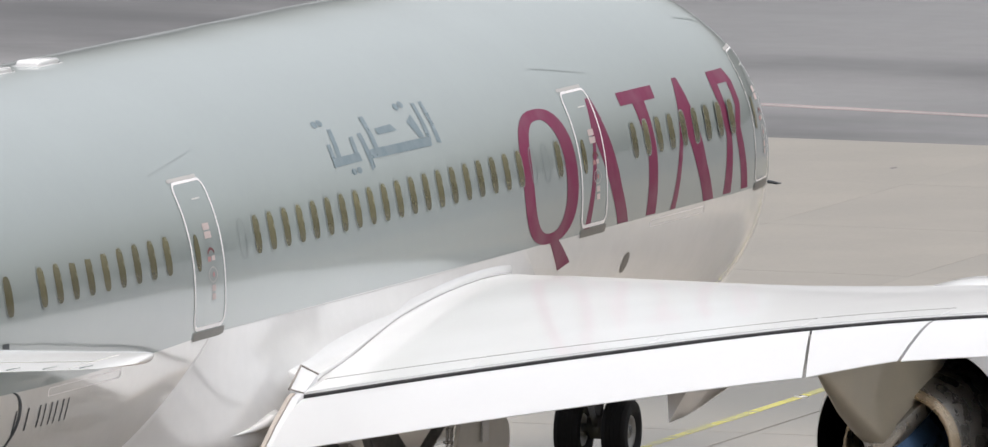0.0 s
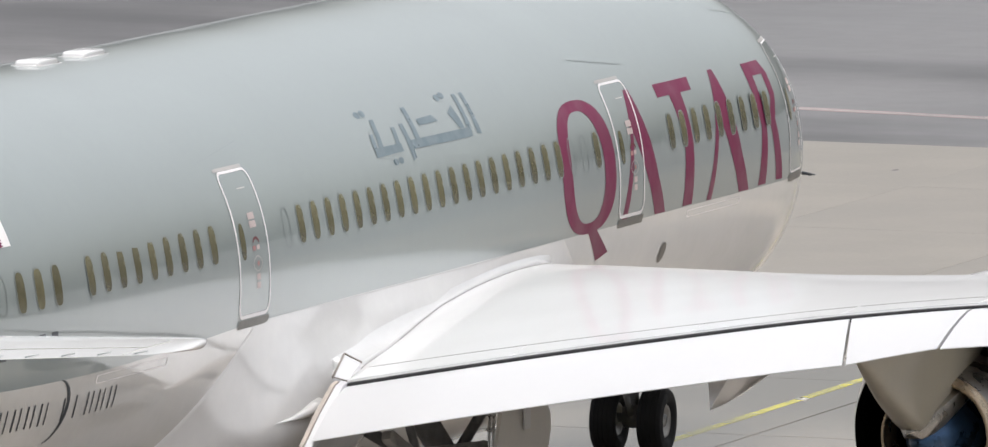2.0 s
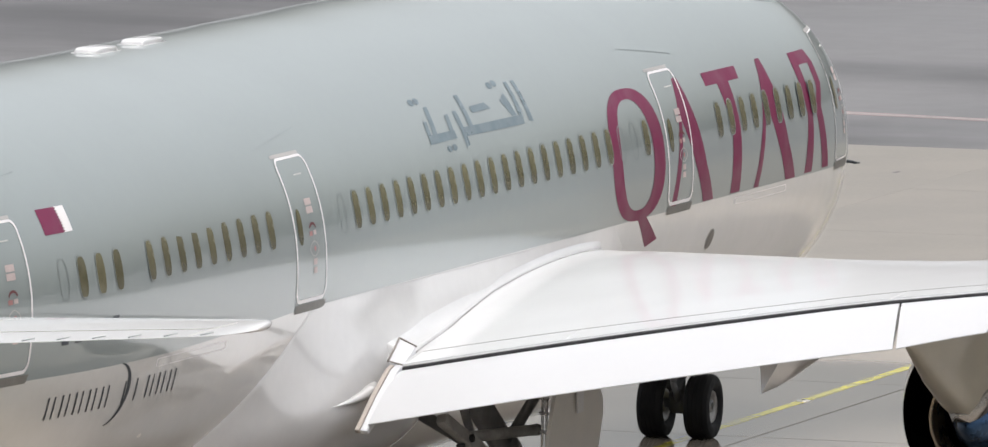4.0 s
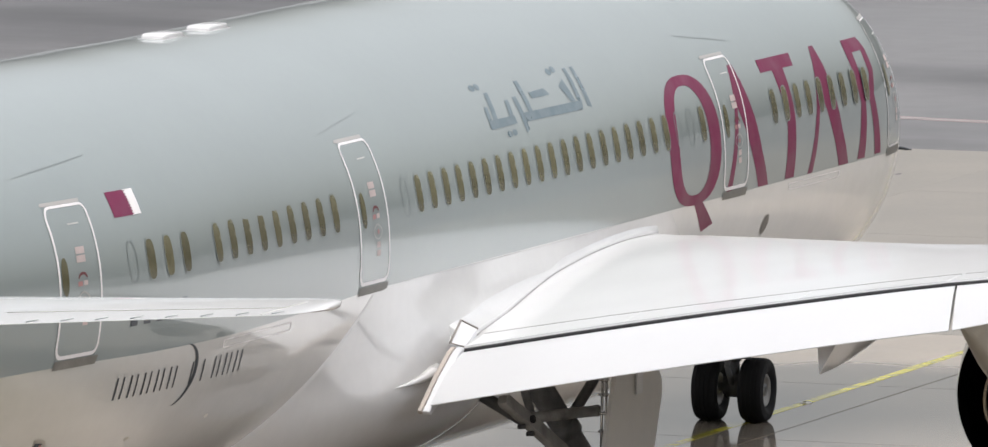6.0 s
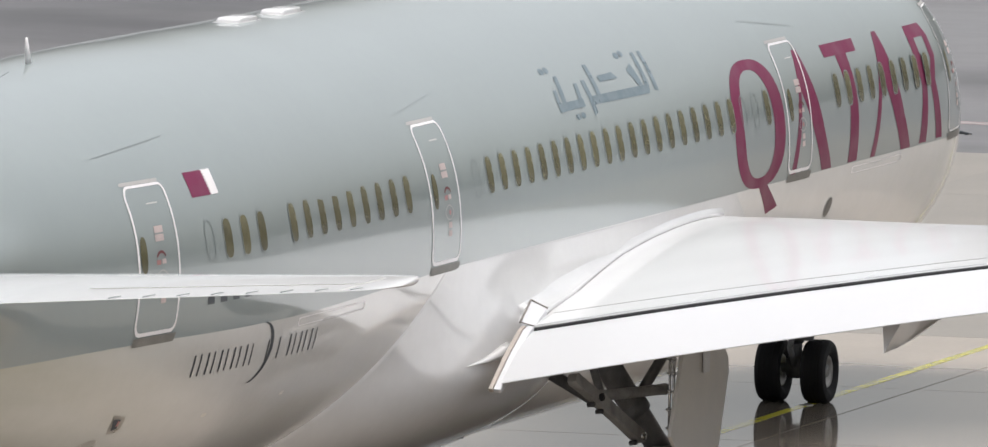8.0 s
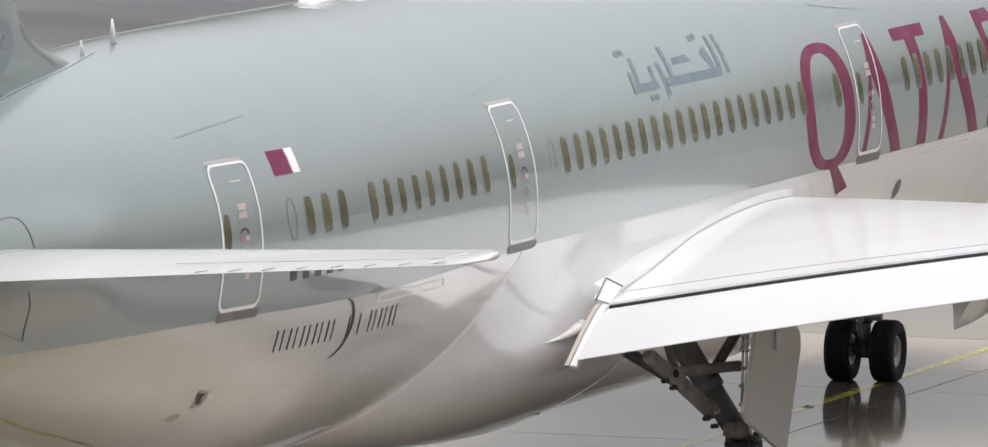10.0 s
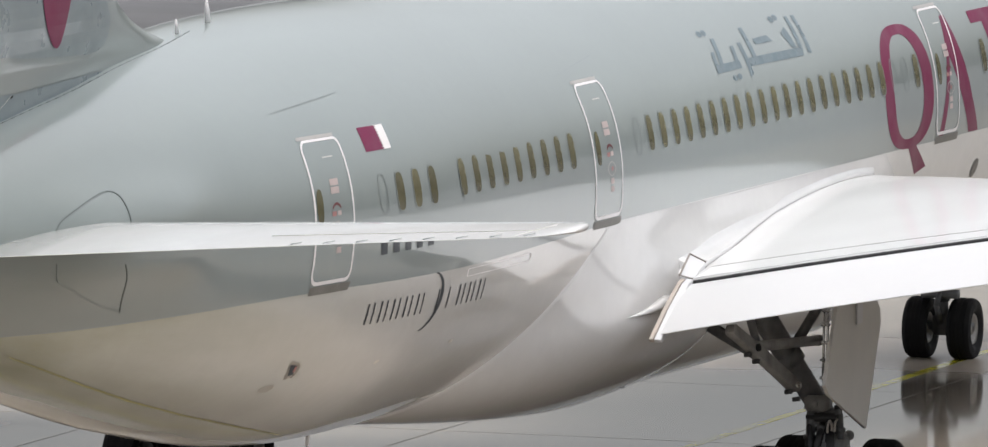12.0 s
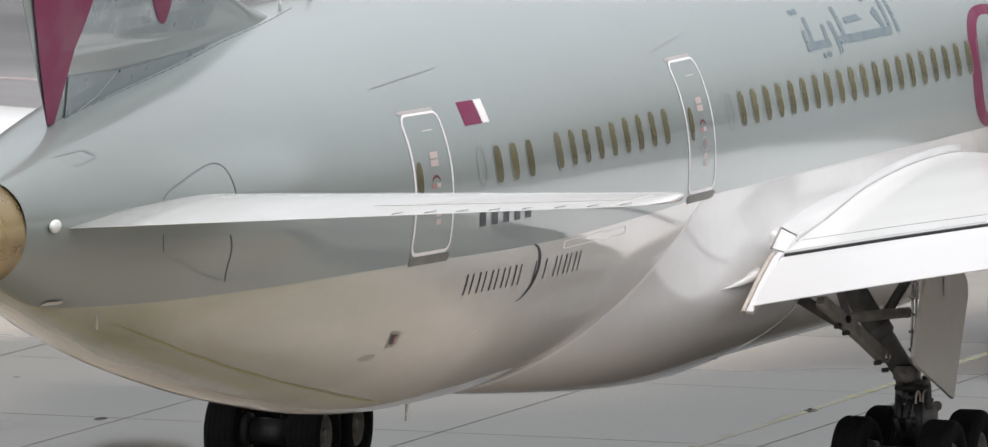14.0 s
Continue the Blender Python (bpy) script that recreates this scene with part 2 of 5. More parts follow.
# Grey: the shade under the tailplane is painted into the aft hull colour.
aft_tinted(PAINT_GREY, (0.14, 0.155, 0.128), -13.0, -21.0, 0.50)
# Belly: aft grime, with the ground's olive reflection painted in.
aft_tinted(PAINT_BELLY, (0.245, 0.243, 0.115), -8.0, -18.0, 0.84)
for one, size, depth in ((PAINT_GREY, 0.34, 0.028), (PAINT_WING, 0.6, 0.010), (PAINT_BELLY, 0.6, 0.02)):
    rippled(one, size, depth)
# Near slabs are lightened to offset the aircraft's shade; far ones stay browner.
CONCRETE = wet_concrete("damp_concrete", (0.338, 0.294, 0.244), (0.265, 0.237, 0.203))
FAR_CONCRETE = wet_concrete("far_brownish_concrete", (0.232, 0.207, 0.173), (0.185, 0.168, 0.145))
ASPHALT = material("grey_asphalt", (0.158, 0.154, 0.156), 0.55, vary=0.08, scale=0.08, fine=1.5, stain=((0.035, 0.035, 0.038), 0.95, 0.10, (1.0, 0.5, 1)))


# ---- mesh helpers ----
def part(name, bm, mat, parent=None, label="", smooth=True):
    """Links a bmesh as one mesh object under a thing or a part."""
    me = bpy.data.meshes.new(name)
    if smooth:
        for face in bm.faces:
            face.smooth = True
    bm.to_mesh(me)
    bm.free()
    for one in (mat if isinstance(mat, (list, tuple)) else [mat]):
        me.materials.append(one)
    ob = new(name, me)
    ob.parent = parent
    if label:
        tagged(ob, label)
    return ob


def sharpen(ob, degrees=35):
    ob.data.set_sharp_from_angle(angle=radians(degrees))
    return ob


def loft(bm, rings, caps=True, closed=True):
    """Skins a row of rings with as many points each."""
    made = [[bm.verts.new(p) for p in ring] for ring in rings]
    n = len(rings[0])
    for a, b in zip(made, made[1:]):
        for i in range(n if closed else n - 1):
            j = (i + 1) % n
            bm.faces.new((a[i], a[j], b[j], b[i]))
    if caps and closed:
        bm.faces.new(made[0][::-1])
        bm.faces.new(made[-1])
    return made


def fixed(bm):
    bmesh.ops.recalc_face_normals(bm, faces=bm.faces[:])
    return bm


def block(bm, a, b, bevel=0.0):
    """A box between two corners."""
    m = Matrix.Translation([(p + q) / 2 for p, q in zip(a, b)]) @ Matrix.Diagonal([abs(q - p) for p, q in zip(a, b)] + [1])
    made = bmesh.ops.create_cube(bm, size=1, matrix=m)
    if bevel:
        edges = {e for v in made["verts"] for e in v.link_edges}
        bmesh.ops.bevel(bm, geom=list(edges), offset=bevel, segments=2, affect="EDGES")
    return bm


def rod(bm, a, b, r, r2=None, sides=14):
    a, b = Vector(a), Vector(b)
    q = (b - a).to_track_quat("Z", "Y").to_matrix()
    rings = []
    for base, radius in ((a, r), (b, r if r2 is None else r2)):
        rings.append([base + q @ Vector((radius * math.cos(k * 2 * math.pi / sides), radius * math.sin(k * 2 * math.pi / sides), 0)) for k in range(sides)])
    loft(bm, rings)
    return bm


def lathe(bm, profile, axis="y", sides=48, at=(0, 0, 0), closed=False):
    """Turns (distance along the axis, radius) round the axis."""
    rings = []
    for along, r in profile:
        ring = []
        for k in range(sides):
            c, s = r * math.cos(2 * math.pi * k / sides), r * math.sin(2 * math.pi * k / sides)
            p = (along, c, s) if axis == "x" else (c, along, s)
            ring.append(Vector(p) + Vector(at))
        rings.append(ring)
    loft(bm, rings, caps=False)
    return bm


def curve_through(xs, ys):
    """A smooth curve through table rows (slopes by finite differences, held monotone)."""
    xs, ys = np.array(xs, float), np.array(ys, float)
    d = np.diff(ys) / np.diff(xs)
    m = np.r_[d[0], [0 if a * b <= 0 else 2 * a * b / (a + b) for a, b in zip(d, d[1:])], d[-1]]

    def at(x):
        n = int(np.clip(np.searchsorted(xs, x) - 1, 0, len(xs) - 2))
        h = xs[n + 1] - xs[n]
        u = (x - xs[n]) / h
        return float((2 * u**3 - 3 * u**2 + 1) * ys[n] + (u**3 - 2 * u**2 + u) * h * m[n] + (3 * u**2 - 2 * u**3) * ys[n + 1] + (u**3 - u**2) * h * m[n + 1])
    return at


# ---- ground ----
GROUND_AT = (0.61, 0.19, -0.07)   # where the pavement is laid, under the wheels


def laid(ob):
    ob.location = GROUND_AT
    return ob


def ground_sheet():
    bm = bmesh.new()
    steps = [-4000, -600, -150, 0, 60, 120, 200, 400, 900, 4000]
    grid = [[bm.verts.new((x, y, -0.03)) for y in steps] for x in steps]
    for i in range(len(steps) - 1):
        for j in range(len(steps) - 1):
            bm.faces.new((grid[i][j], grid[i + 1][j], grid[i + 1][j + 1], grid[i][j + 1]))
    return tagged(laid(part("ground", fixed(bm), ASPHALT)), "grey streaked asphalt airfield that reaches the horizon", "ground", kind="structure")


def strip(name, mat, a, b, width, z, label, category="marking"):
    """A painted line from a to b, 3 mm thick, with slightly worn edges."""
    bm = bmesh.new()
    a, b = Vector((*a, z)), Vector((*b, z))
    way = (b - a).normalized()
    side = Vector((-way.y, way.x, 0)) * width / 2
    n = max(2, int((b - a).length / 0.8))
    rows = []
    for k in range(n + 1):
        p = a.lerp(b, k / n)
        w1, w2 = 1 + random.uniform(-0.06, 0.06), 1 + random.uniform(-0.06, 0.06)
        rows.append([p + side * w1, p - side * w2, p - side * w2 - Vector((0, 0, 0.003)), p + side * w1 - Vector((0, 0, 0.003))])
    loft(bm, rows)
    return tagged(laid(part(name, fixed(bm), mat, smooth=False)), label, category, kind="structure")


ground_sheet()
APRON_END = 68.0
APRON_EDGE = -150.0


def apron():
    """The concrete taxiway: a bed of dark joint filler under separate slabs, laid along the taxi line."""
    bm = bmesh.new()
    block(bm, (-260, APRON_EDGE, -0.028), (APRON_END, 160, -0.012))
    bed = tagged(laid(part("apron", bm, JOINT, smooth=False)), "beige-grey damp concrete taxiway of large slabs", "pavement", kind="structure")
    size_x, size_y, skew = 7.6, 4.97, -0.046
    xs = [APRON_END - size_x * k for k in range(0, 12)]
    ys = [-1.66 + size_y * k for k in range(-5, 11)]
    for n, x in enumerate(xs[1:]):
        gap = 0.0015 if x > 36 else 0.010
        sm = bmesh.new()
        block(sm, (gap, gap, -0.011), (size_x - gap, size_y - gap, 0.0), min(0.005, gap))
        for v in sm.verts:
            v.co.y += skew * v.co.x
        me = bpy.data.meshes.new("slab")
        sm.to_mesh(me)
        sm.free()
        me.materials.append(FAR_CONCRETE if x > 36 else CONCRETE)
        for y in ys[:-1]:
            slab = new("slab", me)
            slab.parent = bed
            slab.location = (x, y + skew * (x - 30), random.uniform(-0.001, 0.001))
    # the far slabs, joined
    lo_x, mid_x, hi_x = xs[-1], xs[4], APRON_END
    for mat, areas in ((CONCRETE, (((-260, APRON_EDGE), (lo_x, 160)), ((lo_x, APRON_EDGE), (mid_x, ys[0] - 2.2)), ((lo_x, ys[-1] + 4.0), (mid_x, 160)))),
                       (FAR_CONCRETE, (((mid_x, APRON_EDGE), (hi_x, ys[0] - 2.2)), ((mid_x, ys[-1] + 4.0), (hi_x, 160))))):
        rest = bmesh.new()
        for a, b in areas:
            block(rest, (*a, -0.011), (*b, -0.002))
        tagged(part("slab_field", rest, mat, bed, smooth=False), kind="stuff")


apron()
strip("taxi_line", YELLOW, (-40, 2.27), (67.5, -2.39), 0.17, 0.004, "worn yellow taxi guide line on the damp concrete")
for off, width, mat, label in ((0.0, 0.13, LINE_PAINT, "worn white line across the asphalt"), (-0.18, 0.10, PINK_LINE, "faded reddish edge of the line on asphalt"), (0.18, 0.10, PINK_LINE, "faded reddish edge of the line on asphalt")):
    strip("runway_line", mat, (78.4 + off, 40.0), (71.45 + off, -8.0), width, -0.024, label)


def oil_spot(x, y, a, b):
    bm = bmesh.new()
    top = [bm.verts.new((x + a * math.cos(k * 0.2618) * random.uniform(0.7, 1.2), y + b * math.sin(k * 0.2618) * random.uniform(0.7, 1.2), 0.002)) for k in range(24)]
    bm.faces.new(top)
    return tagged(laid(part("oil_stain", bm, DARK_STAIN, smooth=False)), "small dark oil stain on the concrete", "stain", kind="structure")


def taxi_light(x, y):
    """A low inset light in the taxi line."""
    bm = bmesh.new()
    rings = [[(x + r * math.cos(k * 0.3927), y + r * math.sin(k * 0.3927), z) for k in range(16)] for r, z in ((0.11, 0.0), (0.105, 0.012), (0.07, 0.02), (0.02, 0.022))]
    loft(bm, rings)
    lamp = tagged(laid(part("taxi_light", fixed(bm), CORE)), "low round metal inset light in the taxi line", "light")
    lens = bmesh.new()
    block(lens, (x - 0.06, y - 0.02, 0.018), (x + 0.06, y + 0.02, 0.03), 0.005)
    part("lens", lens, INK, lamp, "dark lens block")


taxi_light(27.3, -0.67)
oil_spot(63.21, 7.90, 0.18, 0.06)
oil_spot(22.20, 8.95, 0.18, 0.10)
oil_spot(27.23, 12.02, 0.12, 0.06)


# ---- the airliner's hull ----
# Rows along the hull, x ahead: top, bottom, half width.
HULL = [(-21.66, 6.23, 4.83, 0.70), (-20.7, 6.40, 4.54, 0.91), (-18.3, 6.80, 3.87, 1.40), (-16.4, 7.03, 3.38, 1.77),
        (-14.6, 7.22, 3.00, 2.08), (-12.6, 7.445, 2.62, 2.37), (-11.0, 7.555, 2.37, 2.57), (-9.5, 7.665, 2.16, 2.715), (-8.3, 7.725, 2.03, 2.80), (-7.0, 7.757, 1.95, 2.855), (-5.5, 7.765, 1.92, 2.875), (-3.5, 7.758, 1.915, 2.877), (1.5, 7.722, 1.915, 2.877),
        (21.5, 7.72, 1.915, 2.877), (23.5, 7.66, 1.935, 2.875), (25.3, 7.52, 1.975, 2.85), (26.5, 7.30, 2.05, 2.73), (27.5, 7.05, 2.12, 2.50), (28.6, 6.70, 2.25, 2.14), (30.0, 6.1, 2.55, 1.60), (31.3, 5.35, 3.0, 0.98), (32.1, 4.75, 3.55, 0.48), (32.4, 4.35, 3.95, 0.16)]
top_at = curve_through([r[0] for r in HULL], [r[1] for r in HULL])
bottom_at = curve_through([r[0] for r in HULL], [r[2] for r in HULL])
width_at = curve_through([r[0] for r in HULL], [r[3] for r in HULL])
seam_at = curve_through([-21.66, -19.9, -17.3, -15.0, -11.4, -8.3, -5.7, -2.0, 1.0, 26, 29, 31, 32.4], [4.86, 4.44, 4.39, 4.40, 4.43, 4.39, 4.37, 4.42, 4.48, 4.48, 4.40, 4.30, 4.10])
CROWN = 2.15      # the crown is a little squarer than an ellipse


def hull_section(x):
    top, low = top_at(x), bottom_at(x)
    c = low + 0.5187 * (top - low)
    return c, top - c, c - low, width_at(x)


def swell(x, z):
    """The low pad round the tailplane's root."""
    return 0.20 * math.exp(-((x + 16.6) / 1.95) ** 4 - ((z - 5.55) / 0.66) ** 4)


def hull_turn(x, angle):
    """The place on the section at an angle, from starboard (0) over the crown."""
    c, up, down, a = hull_section(x)
    k, s = math.cos(angle), math.sin(angle)
    if s >= 0:
        z = c + up * s ** (2 / CROWN)
        return (x, -(a * abs(k) ** (2 / CROWN) + swell(x, z)) * math.copysign(1, k), z)
    return (x, -(a * abs(k) + swell(x, c + down * s)) * math.copysign(1, k), c + down * s)


def hull_point(x, z, lift=0.0, side=-1):
    """The place on the hull at station x and height z, lifted off the skin."""
    c, up, down, a = hull_section(x)
    s = max(-0.999, min(0.999, (z - c) / (up if z > c else down)))
    p = CROWN if s > 0 else 2.0
    k = (1 - abs(s) ** p) ** (1 / p)
    n = Vector((0, side * k / a, s / (up if z > c else down))).normalized()
    return Vector((x, side * (a * k + swell(x, z)), c + (up if z > c else down) * s)) + lift * n


airliner = new("airliner")
tagged(airliner, "pale grey jet airliner with white belly and maroon markings", "airplane")


def hull():
    """The skin: grey above the paint line, white below it, each its own part."""
    xs = [-21.66 + 0.34 * k for k in range(64)] + [0.5 + 1.0 * k for k in range(21)] + [21.5 + 0.36 * k for k in range(30)] + [32.4]
    up, low = [], []
    for x in xs:
        c, b_up, b_down, a = hull_section(x)
        start = math.asin(max(-0.95, min(0.0, (seam_at(x) - c) / b_down)))
        up.append([hull_turn(x, start + (math.pi - 2 * start) * k / 96) for k in range(97)])
        low.append([hull_turn(x, start - (math.pi + 2 * start) * k / 64) for k in range(65)])
    bm = bmesh.new()
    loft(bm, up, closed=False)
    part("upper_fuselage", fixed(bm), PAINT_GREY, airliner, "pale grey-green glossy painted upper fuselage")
    bm = bmesh.new()
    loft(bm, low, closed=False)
    part("lower_fuselage", fixed(bm), PAINT_BELLY, airliner, "off-white painted belly with faint grime and an olive reflection painted aft")


hull()


def decal(outlines, lift=0.006, holes=None):
    """Thin paint shapes in (station, height), wrapped on the hull."""
    bm = bmesh.new()
    for outline in outlines:
        bm.faces.new([bm.verts.new((x, 0, z)) for x, z in outline])
    return wrapped(bm, lift)


def wrapped(bm, lift, step=0.14):
    zs = [v.co.z for v in bm.verts]
    xs = [v.co.x for v in bm.verts]
    z = min(zs) + step
    while z < max(zs):
        bmesh.ops.bisect_plane(bm, geom=bm.verts[:] + bm.edges[:] + bm.faces[:], plane_co=(0, 0, z), plane_no=(0, 0, 1))
        z += step
    if (min(xs) < -5 or max(xs) > 21) and max(xs) - min(xs) > 0.4:
        x = min(xs) + 0.35
        while x < max(xs):
            bmesh.ops.bisect_plane(bm, geom=bm.verts[:] + bm.edges[:] + bm.faces[:], plane_co=(x, 0, 0), plane_no=(1, 0, 0))
            x += 0.35
    bmesh.ops.triangulate(bm, faces=bm.faces[:])
    for v in bm.verts:
        v.co = hull_point(v.co.x, v.co.z, lift)
    for face in bm.faces:
        face.normal_update()
        if face.normal.y > 0:
            face.normal_flip()
    return bm


def rounded(x0, z0, x1, z1, r, rz=None, n=7):
    """A rounded rectangle's outline."""
    rz = rz or r
    out = []
    for cx, cz, a in ((x1 - r, z1 - rz, 0), (x0 + r, z1 - rz, 90), (x0 + r, z0 + rz, 180), (x1 - r, z0 + rz, 270)):
        for k in range(n):
            u = radians(a + 90 * k / (n - 1))
            out.append((cx + r * math.cos(u), cz + rz * math.sin(u)))
    return out


def oval(x, z, a, b, n=28, power=2.5):
    return [(x + a * math.copysign(abs(math.cos(k * 2 * math.pi / n)) ** (2 / power), math.cos(k * 2 * math.pi / n)),
             z + b * math.copysign(abs(math.sin(k * 2 * math.pi / n)) ** (2 / power), math.sin(k * 2 * math.pi / n))) for k in range(n)]


def ring(outer, inner, lift=0.008):
    bm = bmesh.new()
    a, b = [bm.verts.new((x, 0, z)) for x, z in outer], [bm.verts.new((x, 0, z)) for x, z in inner]
    for i in range(len(a)):
        j = (i + 1) % len(a)
        bm.faces.new((a[i], a[j], b[j], b[i]))
    return wrapped(bm, lift)


# ---- cabin windows ----
PITCH, SILL = 0.6096, 5.593
WINDOWS = [(k - 10) * PITCH for k in [0, 1, 2, 3, 4, 5, 6, 7, 8] + list(range(14, 34)) + [36] + list(range(42, 51))]
AFT_WINDOWS = [-12 * PITCH, -13 * PITCH, -14 * PITCH]
PLUGS = [-15 * PITCH, 3 * PITCH, 24 * PITCH, 25 * PITCH]


def cabin_windows():
    pane = decal([oval(0, SILL, 0.130, 0.245, 28, 3.3)], 0.0055)
    rim = ring(oval(0, SILL, 0.146, 0.262, 28, 3.3), oval(0, SILL, 0.128, 0.243, 28, 3.3), 0.0055)
    first = part("cabin_window", pane, PANE, airliner)
    frame_mesh = part("window_rim", rim, PANE_RIM, first).data
    first.location.x = WINDOWS[0]
    for x in WINDOWS[1:]:
        one = new("cabin_window", first.data)
        one.parent, one.location.x = airliner, x
        edge = new("window_rim", frame_mesh)
        edge.parent = one
    for x in AFT_WINDOWS:
        one = part("cabin_window", decal([oval(x, SILL - 0.02, 0.133, 0.250, 28, 3.3)], 0.0055), PANE, airliner)
        part("window_rim", ring(oval(x, SILL - 0.02, 0.149, 0.267, 28, 3.3), oval(x, SILL - 0.02, 0.131, 0.248, 28, 3.3), 0.0055), PANE_RIM, one)
    for x in PLUGS:
        part("window_plug", ring(oval(x, SILL - 0.01, 0.150, 0.262), oval(x, SILL - 0.01, 0.130, 0.243), 0.0055), FAINT_SEAM, airliner, "blanked-off window outline in grey paint")


cabin_windows()


# ---- passenger doors ----
def passenger_door(x0, width=1.24, low=4.555, high=6.43, lean=0.0, line=0.055):
    """A plug door; lean: how far its upper part follows the hull's taper forwards; line: the width of its outline."""
    x1 = x0 + width

    def on(points):
        return [(x + lean * max(0.0, (z - 5.2) / 1.2) ** 2, z) for x, z in points]

    def plate(x, z, half, tall):
        return decal([on([(x - half, z), (x + half, z), (x + half, z + tall), (x - half, z + tall)])], 0.006)

    door = part("passenger_door", decal([on(rounded(x0 + 0.03, low + 0.03, x1 - 0.03, high - 0.02, 0.16, 0.2))], 0.0015), PAINT_GREY, airliner, "closed grey passenger door with a white outline")
    part("outline", ring(on(rounded(x0, low, x1, high, 0.17, 0.17)), on(rounded(x0 + line, low + 0.9 * line, x1 - 0.9 * line, high - 0.6 * line, 0.13, 0.13)), 0.0065), LINE_WHITE, door)
    part("gutter", decal([on([(x0 - 0.01, high + 0.004), (x1 - 0.14, high + 0.004), (x1 - 0.13, high + 0.045), (x0 + 0.01, high + 0.045), (x0 - 0.03, high + 0.02)])], 0.006), GUTTER, door, "greyish pink drip strip over the door")
    part("sill_plate", decal([[(x0 + 0.02, low - 0.125), (x1 - 0.02, low - 0.125), (x1 + 0.03, low - 0.015), (x0 + 0.04, low - 0.015)]], 0.008), SCUFF, door, "scuffed grey sill plate")
    part("door_window", decal([on(oval(x0 + 0.26, SILL - 0.05, 0.10, 0.235))], 0.007), PANE, door, "small tinted oval window")
    cx = x0 + 0.77
    for dz in (0.205, 0.10):
        part("placard", plate(cx, SILL + dz, 0.13, 0.085), PINK, door, "small pinkish placard")
    for dz in (-0.57, -0.68):
        part("placard", plate(cx + 0.02, SILL + dz, 0.075, 0.08), PINK, door, "small pinkish placard")
    arc = [(cx + 0.15 * math.cos(radians(a)), SILL - 0.125 + 0.11 * math.sin(radians(a))) for a in range(20, 161, 20)]
    arc2 = [(cx + 0.12 * math.cos(radians(a)), SILL - 0.125 + 0.075 * math.sin(radians(a))) for a in range(160, 19, -20)]
    part("handle_arrow", decal([on(arc + arc2)], 0.006), DARK_RED, door, "curved dark red arrow")
    part("placard", plate(cx - 0.09, SILL - 0.19, 0.065, 0.06), PALE_RED, door, "small red-edged placard")
    part("placard", plate(cx + 0.07, SILL - 0.185, 0.06, 0.06), PINK, door, "small pinkish placard")
    part("handle_plate", ring(oval(cx, SILL - 0.36, 0.19, 0.105, 16, 1.6), oval(cx, SILL - 0.36, 0.165, 0.09, 16, 1.6), 0.007), GUTTER, door)
    part("handle", decal([oval(cx + 0.02, SILL - 0.36, 0.045, 0.035, 10, 2)], 0.008), PALE_RED, door, "small red handle mark")
    part("latch_seam", decal([on([(cx - 0.19, high - 0.245), (cx + 0.14, high - 0.245), (cx + 0.14, high - 0.228), (cx - 0.19, high - 0.228)])], 0.006), PALE_SEAM, door, "pale latch slot")


passenger_door(-11.50, 1.26, 4.52, 6.40, 0.20)
passenger_door(-0.30, 1.28)
passenger_door(16.77)
passenger_door(25.60, 1.11, line=0.032)


# ---- paint marks on the hull ----
part("maroon_ring", ring(oval(15.36, 5.383, 1.28, 0.917, 44, 2.6), oval(15.33, 5.385, 0.775, 0.772, 44, 2.5), 0.0040), MAROON, airliner, "large maroon oval ring, a plain painted shape")
part("maroon_bar", decal([[(15.33, 4.50), (15.76, 4.50), (16.56, 4.12), (16.04, 4.035)]], 0.0040), MAROON, airliner, "short slanted maroon bar under the ring")
for x in (17.95, 22.21):
    part("maroon_wedge", decal([[(x + dx, z) for dx, z in ((-1.0, 4.49), (-0.75, 4.49), (-0.27, 5.70), (0.20, 5.06), (0.67, 4.49), (1.18, 4.49), (0.75, 5.03), (0.10, 6.28), (-0.13, 6.28))]], 0.0040), MAROON, airliner, "maroon two-legged wedge, a plain painted shape")
part("maroon_pillar", decal([[(20.00, 4.50), (20.47, 4.50), (20.51, 5.36), (20.42, 6.08), (19.86, 6.08), (20.08, 5.36)]], 0.0040), MAROON, airliner, "upright maroon bar")
part("maroon_cap", decal([[(19.28, 6.08), (20.97, 6.08), (20.98, 6.26), (19.26, 6.26)]], 0.0040), MAROON, airliner, "level maroon bar")
part("maroon_pillar", decal([[(23.88, 4.51), (24.28, 4.51), (24.33, 5.36), (24.21, 6.06), (23.85, 6.06), (24.05, 5.36)]], 0.0040), MAROON, airliner, "upright maroon bar")
part("maroon_pillar", decal([[(24.85, 4.52), (25.20, 4.52), (24.84, 5.42), (25.08, 5.75), (25.02, 6.06), (24.74, 6.06), (24.80, 5.72), (24.52, 5.42)]], 0.0040), MAROON, airliner, "bent maroon bar")
part("maroon_cap", decal([[(23.85, 6.06), (25.02, 6.06), (24.80, 6.25), (23.84, 6.25)]], 0.0040), MAROON, airliner, "level maroon bar")

